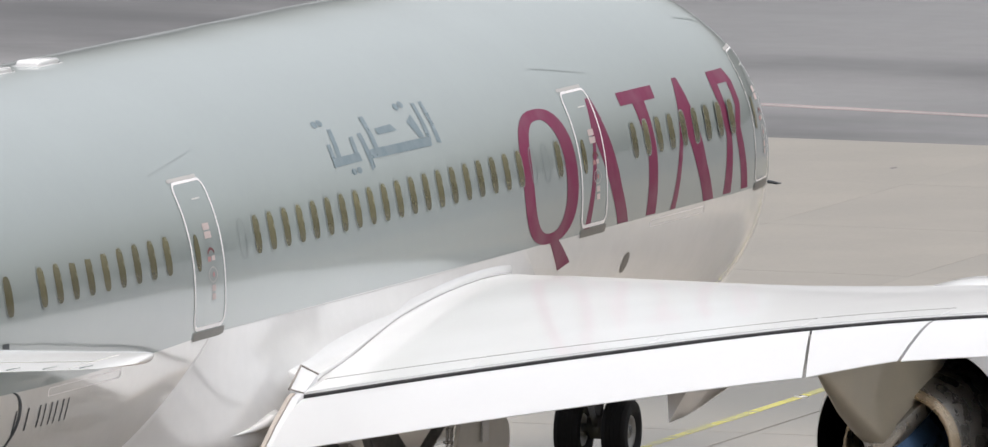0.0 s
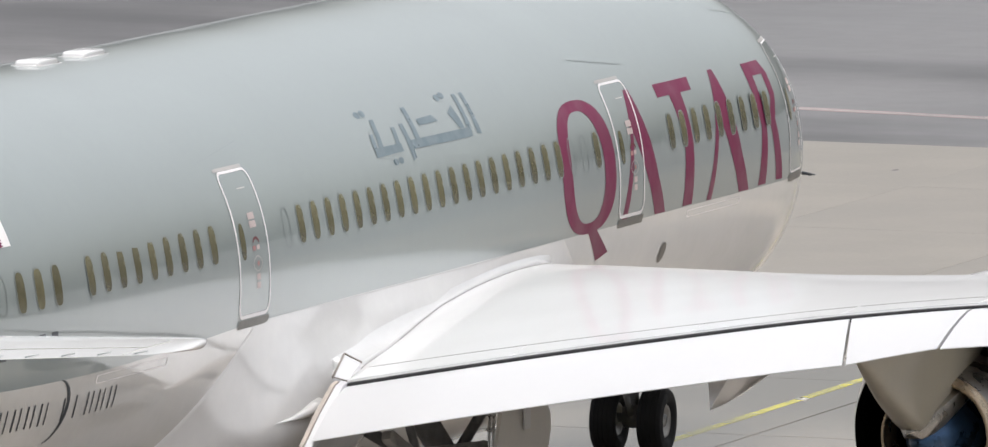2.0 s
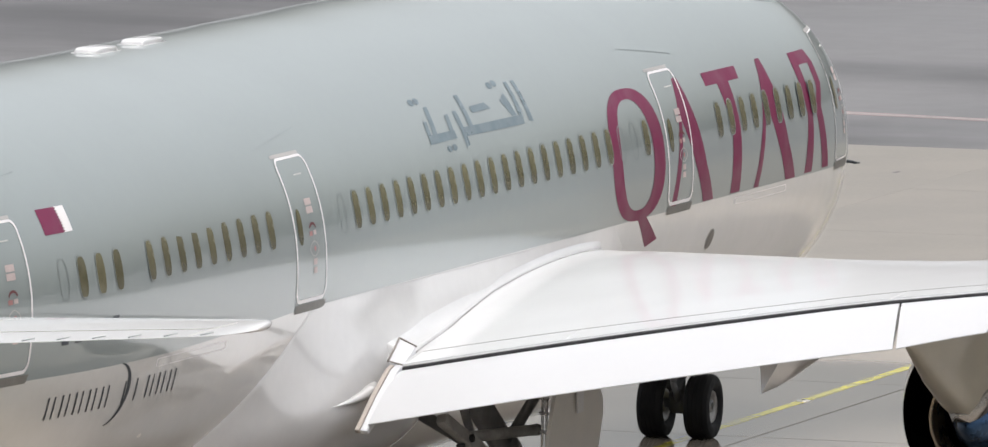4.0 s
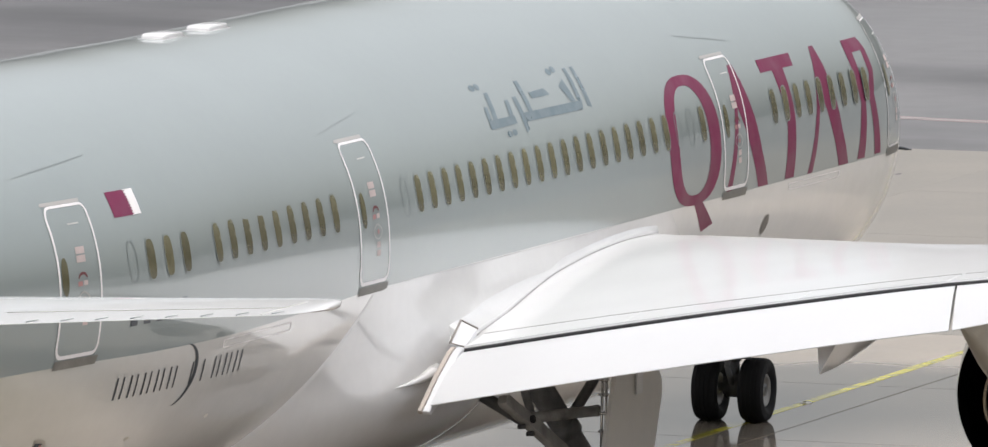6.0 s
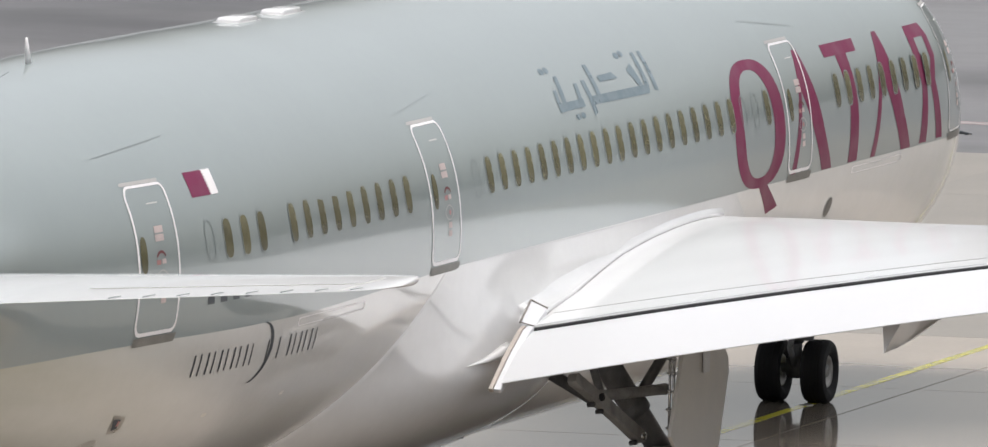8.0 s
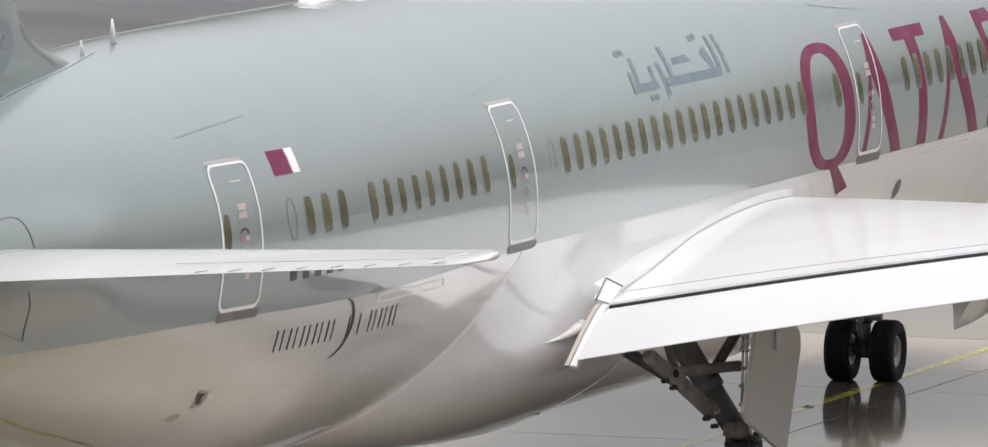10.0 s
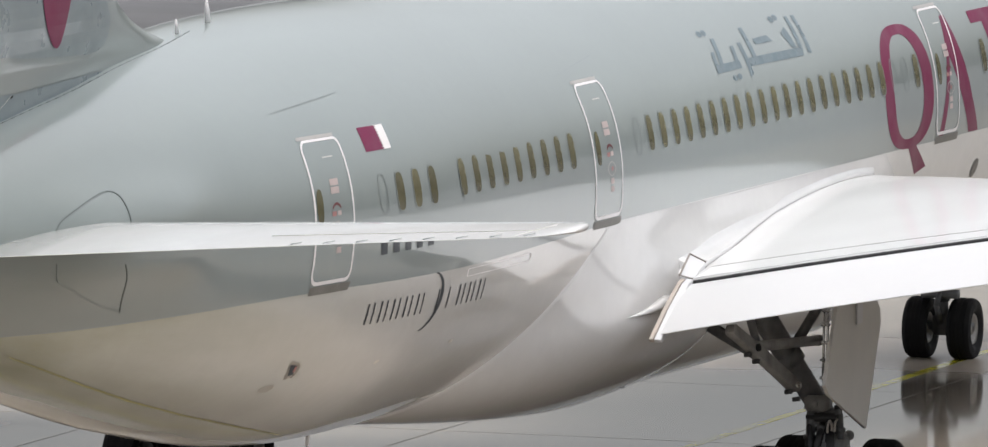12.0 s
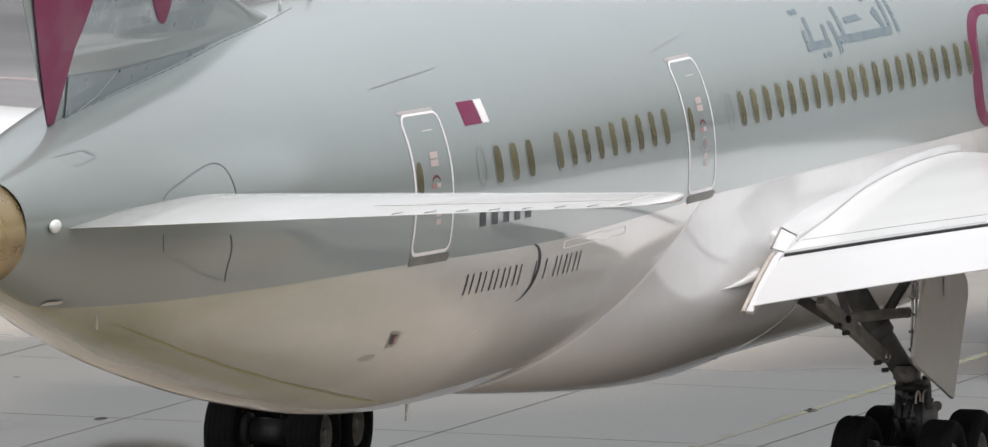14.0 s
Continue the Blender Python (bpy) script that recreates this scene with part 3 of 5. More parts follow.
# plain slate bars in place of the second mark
STROKES = [
    [(10.79, 6.18), (10.97, 6.16), (11.03, 6.70), (10.89, 6.70)],
    [(10.44, 6.25), (10.62, 6.25), (10.70, 6.70), (10.56, 6.70)],
    [(7.86, 6.165), (10.53, 6.152), (10.62, 6.27), (7.92, 6.28)],
    [(10.16, 6.28), (10.36, 6.28), (10.27, 6.58), (9.95, 6.50)],
    [(8.14, 6.27), (8.33, 6.27), (8.38, 6.68), (8.20, 6.68)],
    [(8.55, 6.43), (9.40, 6.43), (9.25, 6.52), (8.55, 6.51)],
    [(7.72, 6.02), (7.90, 6.06), (7.92, 6.50), (7.74, 6.50)],
    [(7.25, 6.25), (7.42, 6.25), (7.52, 6.48), (7.36, 6.48)],
    [(6.25, 6.16), (7.46, 6.17), (7.46, 6.275), (6.30, 6.275)],
    [(6.51, 6.27), (6.70, 6.27), (6.86, 6.62), (6.69, 6.62)],
    [(6.28, 6.27), (6.43, 6.27), (6.50, 6.45), (6.35, 6.45)]]
for n, outline in enumerate(STROKES):
    part("slate_bar", decal([outline], 0.0045 + 0.0012 * (n % 3)), SLATE, airliner, "slate-blue slanted paint bar")
for x, z in ((9.905, 6.70), (10.14, 6.715), (6.35, 6.705), (6.585, 6.71), (6.97, 6.06), (7.21, 6.065)):
    part("slate_dot", decal([oval(x, z, 0.11, 0.043, 10, 2)], 0.0045), SLATE, airliner, "small slate-blue paint dot")

# flag
zig = []
for k in range(9):
    zig += [(-8.78, 6.14 + k * 0.0344), (-8.71, 6.14 + (k + 0.5) * 0.0344)]
zig.append((-8.78, 6.14 + 9 * 0.0344))
flag = part("flag", decal([[(-9.36, 6.14)] + zig + [(-9.34, 6.45)]], 0.0040), MAROON, airliner, "maroon and white serrated flag painted on the hull")
part("flag_field", decal([zig + [(-8.47, 6.45), (-8.49, 6.14)]], 0.006), LINE_WHITE, flag, "white serrated flag field")

# dark bars on the belly in place of a type name, with a crescent between
for k in range(10):
    x = -9.33 + k * 0.435 + (0.36 if k > 4 else 0)
    part("name_bar", decal([[(x, 3.845), (x + 0.055, 3.845), (x - 0.01, 4.135), (x - 0.065, 4.135)]], 0.0045), INK, airliner, "small dark slanted paint bar")
    if k not in (5, 6):
        part("name_bar", decal([[(x + 0.20, 3.845), (x + 0.245, 3.845), (x + 0.18, 4.135), (x + 0.135, 4.135)]], 0.0045), INK, airliner, "small dark slanted paint bar")
outer = [(-7.14 + 0.52 * math.sin(u), 3.985 + 0.40 * math.cos(u)) for u in [radians(a) for a in range(5, 176, 10)]]
inner = [(-7.18 + 0.44 * math.sin(u), 3.985 + 0.39 * math.cos(u)) for u in [radians(a) for a in range(175, 4, -10)]]
part("crescent", decal([outer + inner], 0.0045), INK, airliner, "dark blue-grey painted crescent")
for k in range(5):
    x = -9.3 + k * 0.42
    part("code_bar", decal([[(x, 4.78), (x + 0.22, 4.78), (x + 0.20, 5.02), (x - 0.02, 5.02)]], 0.0045), INK, airliner, "dark paint bar under the tailplane")

# faint seams and small fittings on the skin
for a, b in (((-11.57, 6.76), (-9.2, 6.90)), ((-0.8, 6.57), (1.22, 6.73)), ((16.22, 6.79), (18.41, 6.59)), ((24.3, 6.98), (25.5, 6.87))):
    (x0, z0), (x1, z1) = a, b
    part("rain_strip", decal([[(x0, z0), (x1, z1), (x1, z1 + 0.008), (x0, z0 + 0.008)]], 0.006), FAINT_SEAM, airliner, "thin grey rain strip on the skin")


def roof_antenna(x, length, height, wide):
    """A low rounded box on the crown, on a thin flange."""
    bm = bmesh.new()
    rows = []
    for s, h, k in ((0, 0.15, 0.80), (0.03, 0.72, 0.92), (0.09, 1, 1), (0.5, 1.03, 1), (0.91, 1, 1), (0.97, 0.72, 0.92), (1, 0.15, 0.80)):
        px = x + length * s
        z, w = top_at(px) - 0.02, wide * k
        rows.append([(px, -w, z), (px, -w, z + 0.6 * height * h), (px, -w * 0.93, z + 0.88 * height * h), (px, -w * 0.78, z + height * h),
                     (px, w * 0.78, z + height * h), (px, w * 0.93, z + 0.88 * height * h), (px, w, z + 0.6 * height * h), (px, w, z)])
    loft(bm, rows)
    box = sharpen(part("antenna_fairing", fixed(bm), PAINT_WHITE, airliner, "low white antenna fairing on the roof"), 40)
    bm = bmesh.new()
    rows = []
    for s, k in ((-0.10, 0.6), (-0.04, 1.1), (1.04, 1.1), (1.10, 0.6)):
        px, w = x + length * s, wide * k
        rows.append([(px, y, top_at(px) - (0.26 * y * y / 2.9) + dz) for dz, ys in ((0.010, (-w, 0, w)), (-0.03, (w, 0, -w))) for y in ys])
    loft(bm, rows)
    part("flange", fixed(bm), PAINT_WHITE, box, "thin white mounting flange")


roof_antenna(-0.42, 0.85, 0.085, 0.17)
roof_antenna(1.46, 0.85, 0.085, 0.17)


def blade(x, y, height, chord, name="blade_antenna", down=False):
    bm = bmesh.new()
    base = bottom_at(x) + 0.02 if down else top_at(x) - 0.03
    s = -1 if down else 1
    rows = []
    for h, c in ((0, chord), (height * 0.6, chord * 0.7), (height, chord * 0.35)):
        x0 = x - h * 0.25
        rows.append([(x0 + c / 2, y, base + s * h), (x0, y - 0.035 * c / chord, base + s * h), (x0 - c / 2, y, base + s * h), (x0, y + 0.035 * c / chord, base + s * h)])
    loft(bm, rows)
    return part(name, fixed(bm), LINE_WHITE, airliner, "small white blade antenna")


blade(-8.5, 0, 0.36, 0.26)
blade(-9.75, 0, 0.22, 0.16)
blade(-4.05, 0.0, 0.36, 0.20, down=True)


def probe(x, z):
    """A small dark air-data probe on the nose."""
    foot = hull_point(x, z, -0.02)
    out = hull_point(x, z, 0.14)
    bm = bmesh.new()
    rod(bm, foot, out, 0.03, 0.02, 8)
    rod(bm, out + Vector((-0.05, 0, 0)), out + Vector((0.28, 0, -0.03)), 0.022, 0.012, 8)
    part("air_probe", fixed(bm), INK, airliner, "small dark air-data probe")


probe(28.3, 4.35)


# ---- belly fairing ----
def fairing_edge(z):
    """Where the fairing's rear edge lies at height z: it slopes back towards the keel."""
    return 0.35 - 1.58 * (4.42 - z)


def belly_fairing():
    bm = bmesh.new()
    rows = []
    c, up, down, a = hull_section(4.0)
    start = math.asin((4.484 - c) / down)
    for j in range(91):
        f = (j / 90) ** 1.25
        row = []
        for k in range(73):
            v = -0.5 * math.pi + math.pi * k / 72
            turn = start - (math.pi + 2 * start) * k / 72
            z0 = hull_turn(4.0, turn)[2]
            rear, nose = fairing_edge(z0), 14.4 + 1.9 * (4.46 - z0)
            x = rear + (nose - rear) * f
            hx, hy, hz = hull_turn(x, turn)
            s = math.sin(v)
            fy = 3.12 * math.copysign(abs(s) ** 0.62, s)
            fz = 4.46 - (4.46 - 1.60) * abs(math.cos(v)) ** 0.80
            ease = min(1.0, max(0.0, (4.46 - fz) / 0.95))
            fy = hy + (fy - hy) * (ease * ease * (3 - 2 * ease) if fz > 3.5 else 1.0)
            ahead = min(1.0, (x - rear) / 6.5)
            front = min(1.0, max(0.0, (nose - x) / 4.5))
            grow = (1 - (1 - ahead) ** 1.5) * front ** 1.3
            n = Vector((0, hy, hz - c)).normalized()
            at = Vector((hx, hy, hz)).lerp(Vector((x, fy, fz)), grow)
            # the rear part is a flat ramp that leans out from the hull to the flap's inner end
            drop = 4.42 - at.z
            ramp = 2.84 + 0.33 * drop if drop < 1.37 else 3.292 - 0.9 * (drop - 1.37) ** 2
            fade = min(1.0, max(0.0, (7.5 - x) / 3.6))
            rise = (1 - (1 - min(1.0, max(0.0, (x - rear) / (3.9 - rear)))) ** 1.7) * fade * fade * (3 - 2 * fade) if drop > 0 else 0.0
            lean = abs(hy) + (ramp - abs(hy)) * rise
            gap = lean - abs(at.y)
            at.y = math.copysign(abs(at.y) + 0.5 * (gap + math.sqrt(gap * gap + 0.0016)) - 0.02, hy) if drop > 0.05 else at.y
            row.append(at + n * (0.005 if 0 < j < 90 else -0.02))
        rows.append(row)
    loft(bm, rows, closed=False)
    part("belly_fairing", fixed(bm), PAINT_WHITE, airliner, "smooth white wing-to-body fairing")


belly_fairing()

bm = bmesh.new()
loft(bm, [[(x, y + 0.03, z + h), (x, y - out, z + 0.55 * h), (x, y - out, z - 0.35 * h), (x, y + 0.03, z - h)]
          for x, y, z, h, out in ((1.02, -2.955, 3.115, 0.006, 0.004), (1.35, -3.010, 3.130, 0.030, 0.035), (1.75, -3.055, 3.165, 0.065, 0.075), (2.15, -3.075, 3.215, 0.110, 0.115), (2.40, -3.09, 3.24, 0.12, 0.13))])
part("flap_seal_tongue", fixed(bm), PAINT_WHITE, airliner, "white tongue on the fairing beside the flap's end plate")
# The belly beacon, unlit, as a small dark wedge.
bm = bmesh.new()
loft(bm, [[(3.55, -1.96, 1.95), (3.98, -1.96, 1.95), (3.97, -1.96, 1.845), (3.72, -1.96, 1.86)], [(3.55, -2.03, 1.95), (3.98, -2.03, 1.95), (3.97, -2.02, 1.845), (3.72, -2.02, 1.86)]])
part("belly_drain", fixed(bm), INK, airliner, "small dark unlit beacon under the fairing", smooth=False)

# ---- wings ----
# Rows outwards: y, front edge x, rear edge x (slot), rear z, front z, bulge.
WING = [(2.4, 14.9, 3.7, 3.36, 3.80, 0.55), (3.2, 14.3, 3.3, 3.51, 3.83, 0.55), (3.4, 14.2, 2.45, 3.55, 3.84, 0.55), (5.5, 12.9, 2.24, 3.95, 3.98, 0.48), (8.0, 11.3, 1.98, 4.39, 4.16, 0.38), (10.3, 9.75, 1.75, 4.76, 4.38, 0.32),
        (12.6, 8.3, 1.25, 5.05, 4.62, 0.29), (17.0, 5.5, -0.30, 5.45, 5.15, 0.25), (22.0, 2.3, -2.2, 6.05, 5.85, 0.18), (26.5, -0.6, -4.0, 6.65, 6.5, 0.12), (29.3, -4.0, -5.6, 7.05, 7.0, 0.05), (30.0, -5.9, -6.3, 7.15, 7.13, 0.02)]
wing_rows = {n: curve_through([r[0] for r in WING], [r[n] for r in WING]) for n in (1, 2, 3, 4, 5)}


def airfoil(u):
    """Half thickness by the way back from the front edge, 1 at its thickest."""
    u = max(0.0, min(1.0, u))
    return (0.2969 * math.sqrt(u) - 0.126 * u - 0.3516 * u**2 + 0.2843 * u**3 - 0.1015 * u**4) / 0.1


def wing_point(y, x, lift=0.0, side=-1):
    """The place on a wing's upper skin at span y and station x."""
    le, te, zt, zl, h = (wing_rows[n](y) for n in (1, 2, 3, 4, 5))
    u = (le - x) / (le - te)
    return Vector((x, side * y, zl + (zt - zl) * u + h * airfoil(u) + lift))


def wing(side):
    bm = bmesh.new()
    ys = [2.4, 2.9, 3.2, 3.4, 4.0, 4.75, 5.5, 6.25, 7, 8, 9, 10.3, 11.5, 12.6, 14, 15.5, 17, 19, 22, 24, 26.5, 28, 29.3, 30.0]
    rows = []
    us = [0.5 - 0.5 * math.cos(math.pi * k / 26) for k in range(27)]
    for y in ys:
        le, te, zt, zl, h = (wing_rows[n](y) for n in (1, 2, 3, 4, 5))
        row = [(le + (te - le) * u, side * y, zl + (zt - zl) * u + h * airfoil(u)) for u in us[::-1]]
        row += [(le + (te - le) * u, side * y, zl + (zt - zl) * u - 0.09 * u - 0.85 * h * airfoil(u)) for u in us[1:]]
        rows.append(row)
    loft(bm, rows)
    return part("wing", fixed(bm), PAINT_WING, airliner, "glossy white swept wing")


wings = {side: wing(side) for side in (-1, 1)}


def wing_panel(name, side, y0, y1, ahead, back, lift, mat, label=""):
    """A thin panel on the upper skin, between two lines that run along the rear edge."""
    bm = bmesh.new()
    n = max(2, int((y1 - y0) / 0.5))
    rows = []
    for k in range(n + 1):
        y = y0 + (y1 - y0) * k / n
        te = wing_rows[2](y)
        xs = [te + back + (ahead - back) * j / 4 for j in range(5)]
        row = [wing_point(y, x, lift, side) for x in xs] + [wing_point(y, x, -0.02, side) for x in xs[::-1]]
        rows.append(row)
    loft(bm, rows)
    return sharpen(part(name, fixed(bm), mat, wings[side], label))


def flap(side, y0, y1, chord0, chord1, drop0, drop1, name="flap", mat=None, slant0=0.0, slant1=0.0):
    """A drooped flap hung behind the slot; its ends may run aslant."""
    bm = bmesh.new()
    rows = []
    n = max(3, int((y1 - y0) / 0.6))
    for k in range(n + 1):
        f = k / n
        y = y0 + (y1 - y0) * f
        te, z = wing_rows[2](y) - 0.05, wing_rows[3](y) - 0.082
        c, d = chord0 + (chord1 - chord0) * f, drop0 + (drop1 - drop0) * f
        row = []
        for u in [0.5 - 0.5 * math.cos(math.pi * j / 14) for j in range(14, -1, -1)]:
            yy = y + (slant0 * (1 - f) + slant1 * f) * u
            row.append((te - c * u, side * yy, z - d * u - 0.06 * u * u + 0.15 * (airfoil(u) * 0.55 + 0.45 * (1 - u)) - 0.07 + 0.05 * u))
        for u in [0.5 - 0.5 * math.cos(math.pi * j / 14) for j in range(1, 15)]:
            yy = y + (slant0 * (1 - f) + slant1 * f) * u
            row.append((te - c * u, side * yy, z - d * u - 0.06 * u * u - 0.16 * (1 - u) * math.sqrt(u) * 1.6 - 0.07 + 0.04 * u))
        rows.append(row)
    loft(bm, rows)
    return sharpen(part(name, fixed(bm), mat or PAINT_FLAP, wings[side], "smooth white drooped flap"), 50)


def slot_seal(side):
    """A black strip laid in the slot before the flaps as its shade."""
    bm = bmesh.new()
    rows = []
    for k in range(40):
        y = 3.45 + 26 * k / 39
        te, z = wing_rows[2](y), wing_rows[3](y)
        rows.append([(te + 0.01, side * y, z - 0.012), (te - 0.06, side * y, z - 0.03), (te - 0.10, side * y, z - 0.09), (te + 0.02, side * y, z - 0.11)])
    loft(bm, rows)
    part("slot_seal", fixed(bm), BLACK, wings[side], "black strip for the shade in the slot before the flaps", smooth=False)


def flap_fairing(side, y, x0, x1, z, r):
    """A slim keeled cover under the rear edge, cut off flat and sharp at its rear."""
    bm = bmesh.new()
    rows = []
    for f, keel, w in ((0.0, -0.23, 0.78), (0.12, -0.21, 0.9), (0.3, -0.16, 1.0), (0.50, -0.06, 1.05), (0.7, 0.05, 0.95), (1.0, 0.25, 0.5)):
        top, back = z + 0.22 + 0.2 * f, 0.45 * (1 - f)
        ring = []
        for k in range(13):
            u = math.pi * k / 12
            deep = math.sin(u) if f else 1 - abs(math.cos(u))
            ring.append((x0 + (x1 - x0) * f + back * (1 - deep), side * y + r * w * math.cos(u), top - (top - z - keel) * deep ** 1.15))
        rows.append(ring)
    loft(bm, rows)
    sharpen(part("flap_track_fairing", fixed(bm), PAINT_WHITE, wings[side], "white keeled flap track cover"), 28)


for side in (-1, 1):
    for a, b in ((3.52, 5.74), (5.76, 8.20), (8.22, 10.28), (10.34, 12.2), (12.24, 15.4), (15.44, 18.6)):
        wing_panel("spoiler", side, a, b, 0.74, 0.005, 0.006, PAINT_WING, "white spoiler panel")
    for a, b in ((3.52, 5.74), (5.76, 8.20), (8.22, 10.28), (10.34, 12.2)):
        wing_panel("spoiler_seam", side, a, b, 0.766, 0.742, 0.010, WING_SEAM, "thin grey seam before the spoiler")
    slot_seal(side)
    flap(side, 3.47, 10.42, 1.42, 1.50, 0.48, 0.35, slant0=0.0, slant1=0.32)
    flap(side, 10.45, 12.14, 1.46, 1.22, 0.35, 0.30, "flaperon", slant0=0.33, slant1=-0.14)
    flap(side, 12.18, 20.0, 1.2, 1.0, 0.31, 0.2, slant0=-0.14, slant1=0.0)
    flap_fairing(side, 8.9, 0.56, 4.8, 3.81, 0.21)
    flap_fairing(side, 14.2, -1.5, 3.0, 4.72, 0.24)
    flap_fairing(side, 19.0, -2.8, 1.2, 5.37, 0.2)


def root_fence(side):
    """The pale end plate at the inner end of the flap and the small box ahead of it."""
    bm = bmesh.new()
    outline = [(2.40, 3.58), (2.20, 3.54), (1.55, 3.22), (0.88, 2.85), (0.93, 2.80), (1.6, 3.02), (2.30, 3.36)]
    loft(bm, [[(x, side * 3.31, z) for x, z in outline], [(x, side * 3.372, z - 0.004) for x, z in outline]])
    bmesh.ops.bevel(bm, geom=bm.edges[:], offset=0.01, segments=1, affect="EDGES")
    plate = part("flap_end_plate", fixed(bm), TAN, wings[side], "tan rubber-edged plate at the flap's inner end", smooth=False)
    bm = bmesh.new()
    loft(bm, [[(x, side * 3.384, z - 0.004) for x, z in outline], [(x, side * 3.49, z - 0.01) for x, z in outline]])
    bmesh.ops.bevel(bm, geom=bm.edges[:], offset=0.01, segments=1, affect="EDGES")
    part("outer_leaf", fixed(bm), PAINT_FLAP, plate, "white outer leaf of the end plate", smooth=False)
    bm = bmesh.new()
    loft(bm, [[(2.36, side * 3.30, 3.61), (3.10, side * 3.22, 3.85), (3.10, side * 3.22, 3.70), (2.36, side * 3.30, 3.48)],
              [(2.44, side * 3.47, 3.56), (3.14, side * 3.43, 3.75), (3.14, side * 3.43, 3.60), (2.44, side * 3.47, 3.42)]])
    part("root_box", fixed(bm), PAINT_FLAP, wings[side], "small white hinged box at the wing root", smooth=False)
    bm = bmesh.new()
    for a, b in (((2.38, 3.29, 3.62), (3.12, 3.21, 3.86)), ((2.38, 3.29, 3.615), (2.46, 3.48, 3.56)), ((3.11, 3.22, 3.855), (3.15, 3.44, 3.75))):
        rod(bm, (a[0], side * a[1], a[2]), (b[0], side * b[1], b[2]), 0.016, sides=8)
    part("root_gasket", fixed(bm), GASKET, wings[side], "brownish grey rubber gasket round the root box")


def root_seam(side):
    """The curved seam between the wing's skin and the body fairing."""
    bm = bmesh.new()
    pts = []
    for k in range(40):
        x = 3.15 + (13.6 - 3.15) * k / 39
        y = 3.42 - 0.40 * min(1.0, (x - 3.15) / 5.0) - 0.07 * math.sin(math.pi * (x - 3.15) / 10.45) + 0.05 * max(0, (x - 10) / 3.6) - 0.22 * max(0, (x - 12.2) / 1.4) ** 2
        pts.append((y, x))
    rows = []
    for y, x in pts:
        rows.append([wing_point(y - 0.009, x, 0.010, side), wing_point(y + 0.009, x, 0.010, side), wing_point(y + 0.012, x, -0.03, side), wing_point(y - 0.012, x, -0.03, side)])
    loft(bm, rows)
    part("root_seam", fixed(bm), WING_SEAM, wings[side], "grey sealant seam along the wing root")
    # the fillet, a hollow ramp from the wing up to the hull, that fades out behind the root box
    bm = bmesh.new()
    rows = []
    last = wing_point(3.42, 3.15, 0.004, side)
    tail = []
    for k in range(9):
        f = (8 - k) / 8
        tail.append((Vector((3.15 - 0.5 * f, side * (3.36 - 0.95 * f), last.z - 0.06 - 0.16 * f)), 0.34))
    for foot, rise in tail + [(wing_point(y, x, 0.004, side), 0.0) for y, x in pts]:
        top_z = foot.z + rise if rise else max(foot.z + 0.05, 4.42 - 0.55 * max(0, (5.2 - foot.x) / 3.0) ** 1.3)
        head = Vector((foot.x, side * (2.45 if rise else 2.80), top_z))
        knee = Vector((foot.x, side * (2.86 + 0.04 * (abs(foot.y) - 2.86)), foot.z + 0.10 * (top_z - foot.z)))
        row = [Vector((foot.x, side * 2.5, foot.z - 0.45)), Vector((foot.x, side * (abs(foot.y) - 0.12), foot.z - 0.16))]
        for n in range(11):
            u = n / 10
            row.append(foot * (1 - u) ** 2 + knee * 2 * u * (1 - u) + head * u * u)
        rows.append(row)
    loft(bm, rows, closed=False)
    part("wing_fillet", fixed(bm), PAINT_WHITE, wings[side], "white fillet between wing and hull")


for side in (-1, 1):
    root_fence(side)
    root_seam(side)


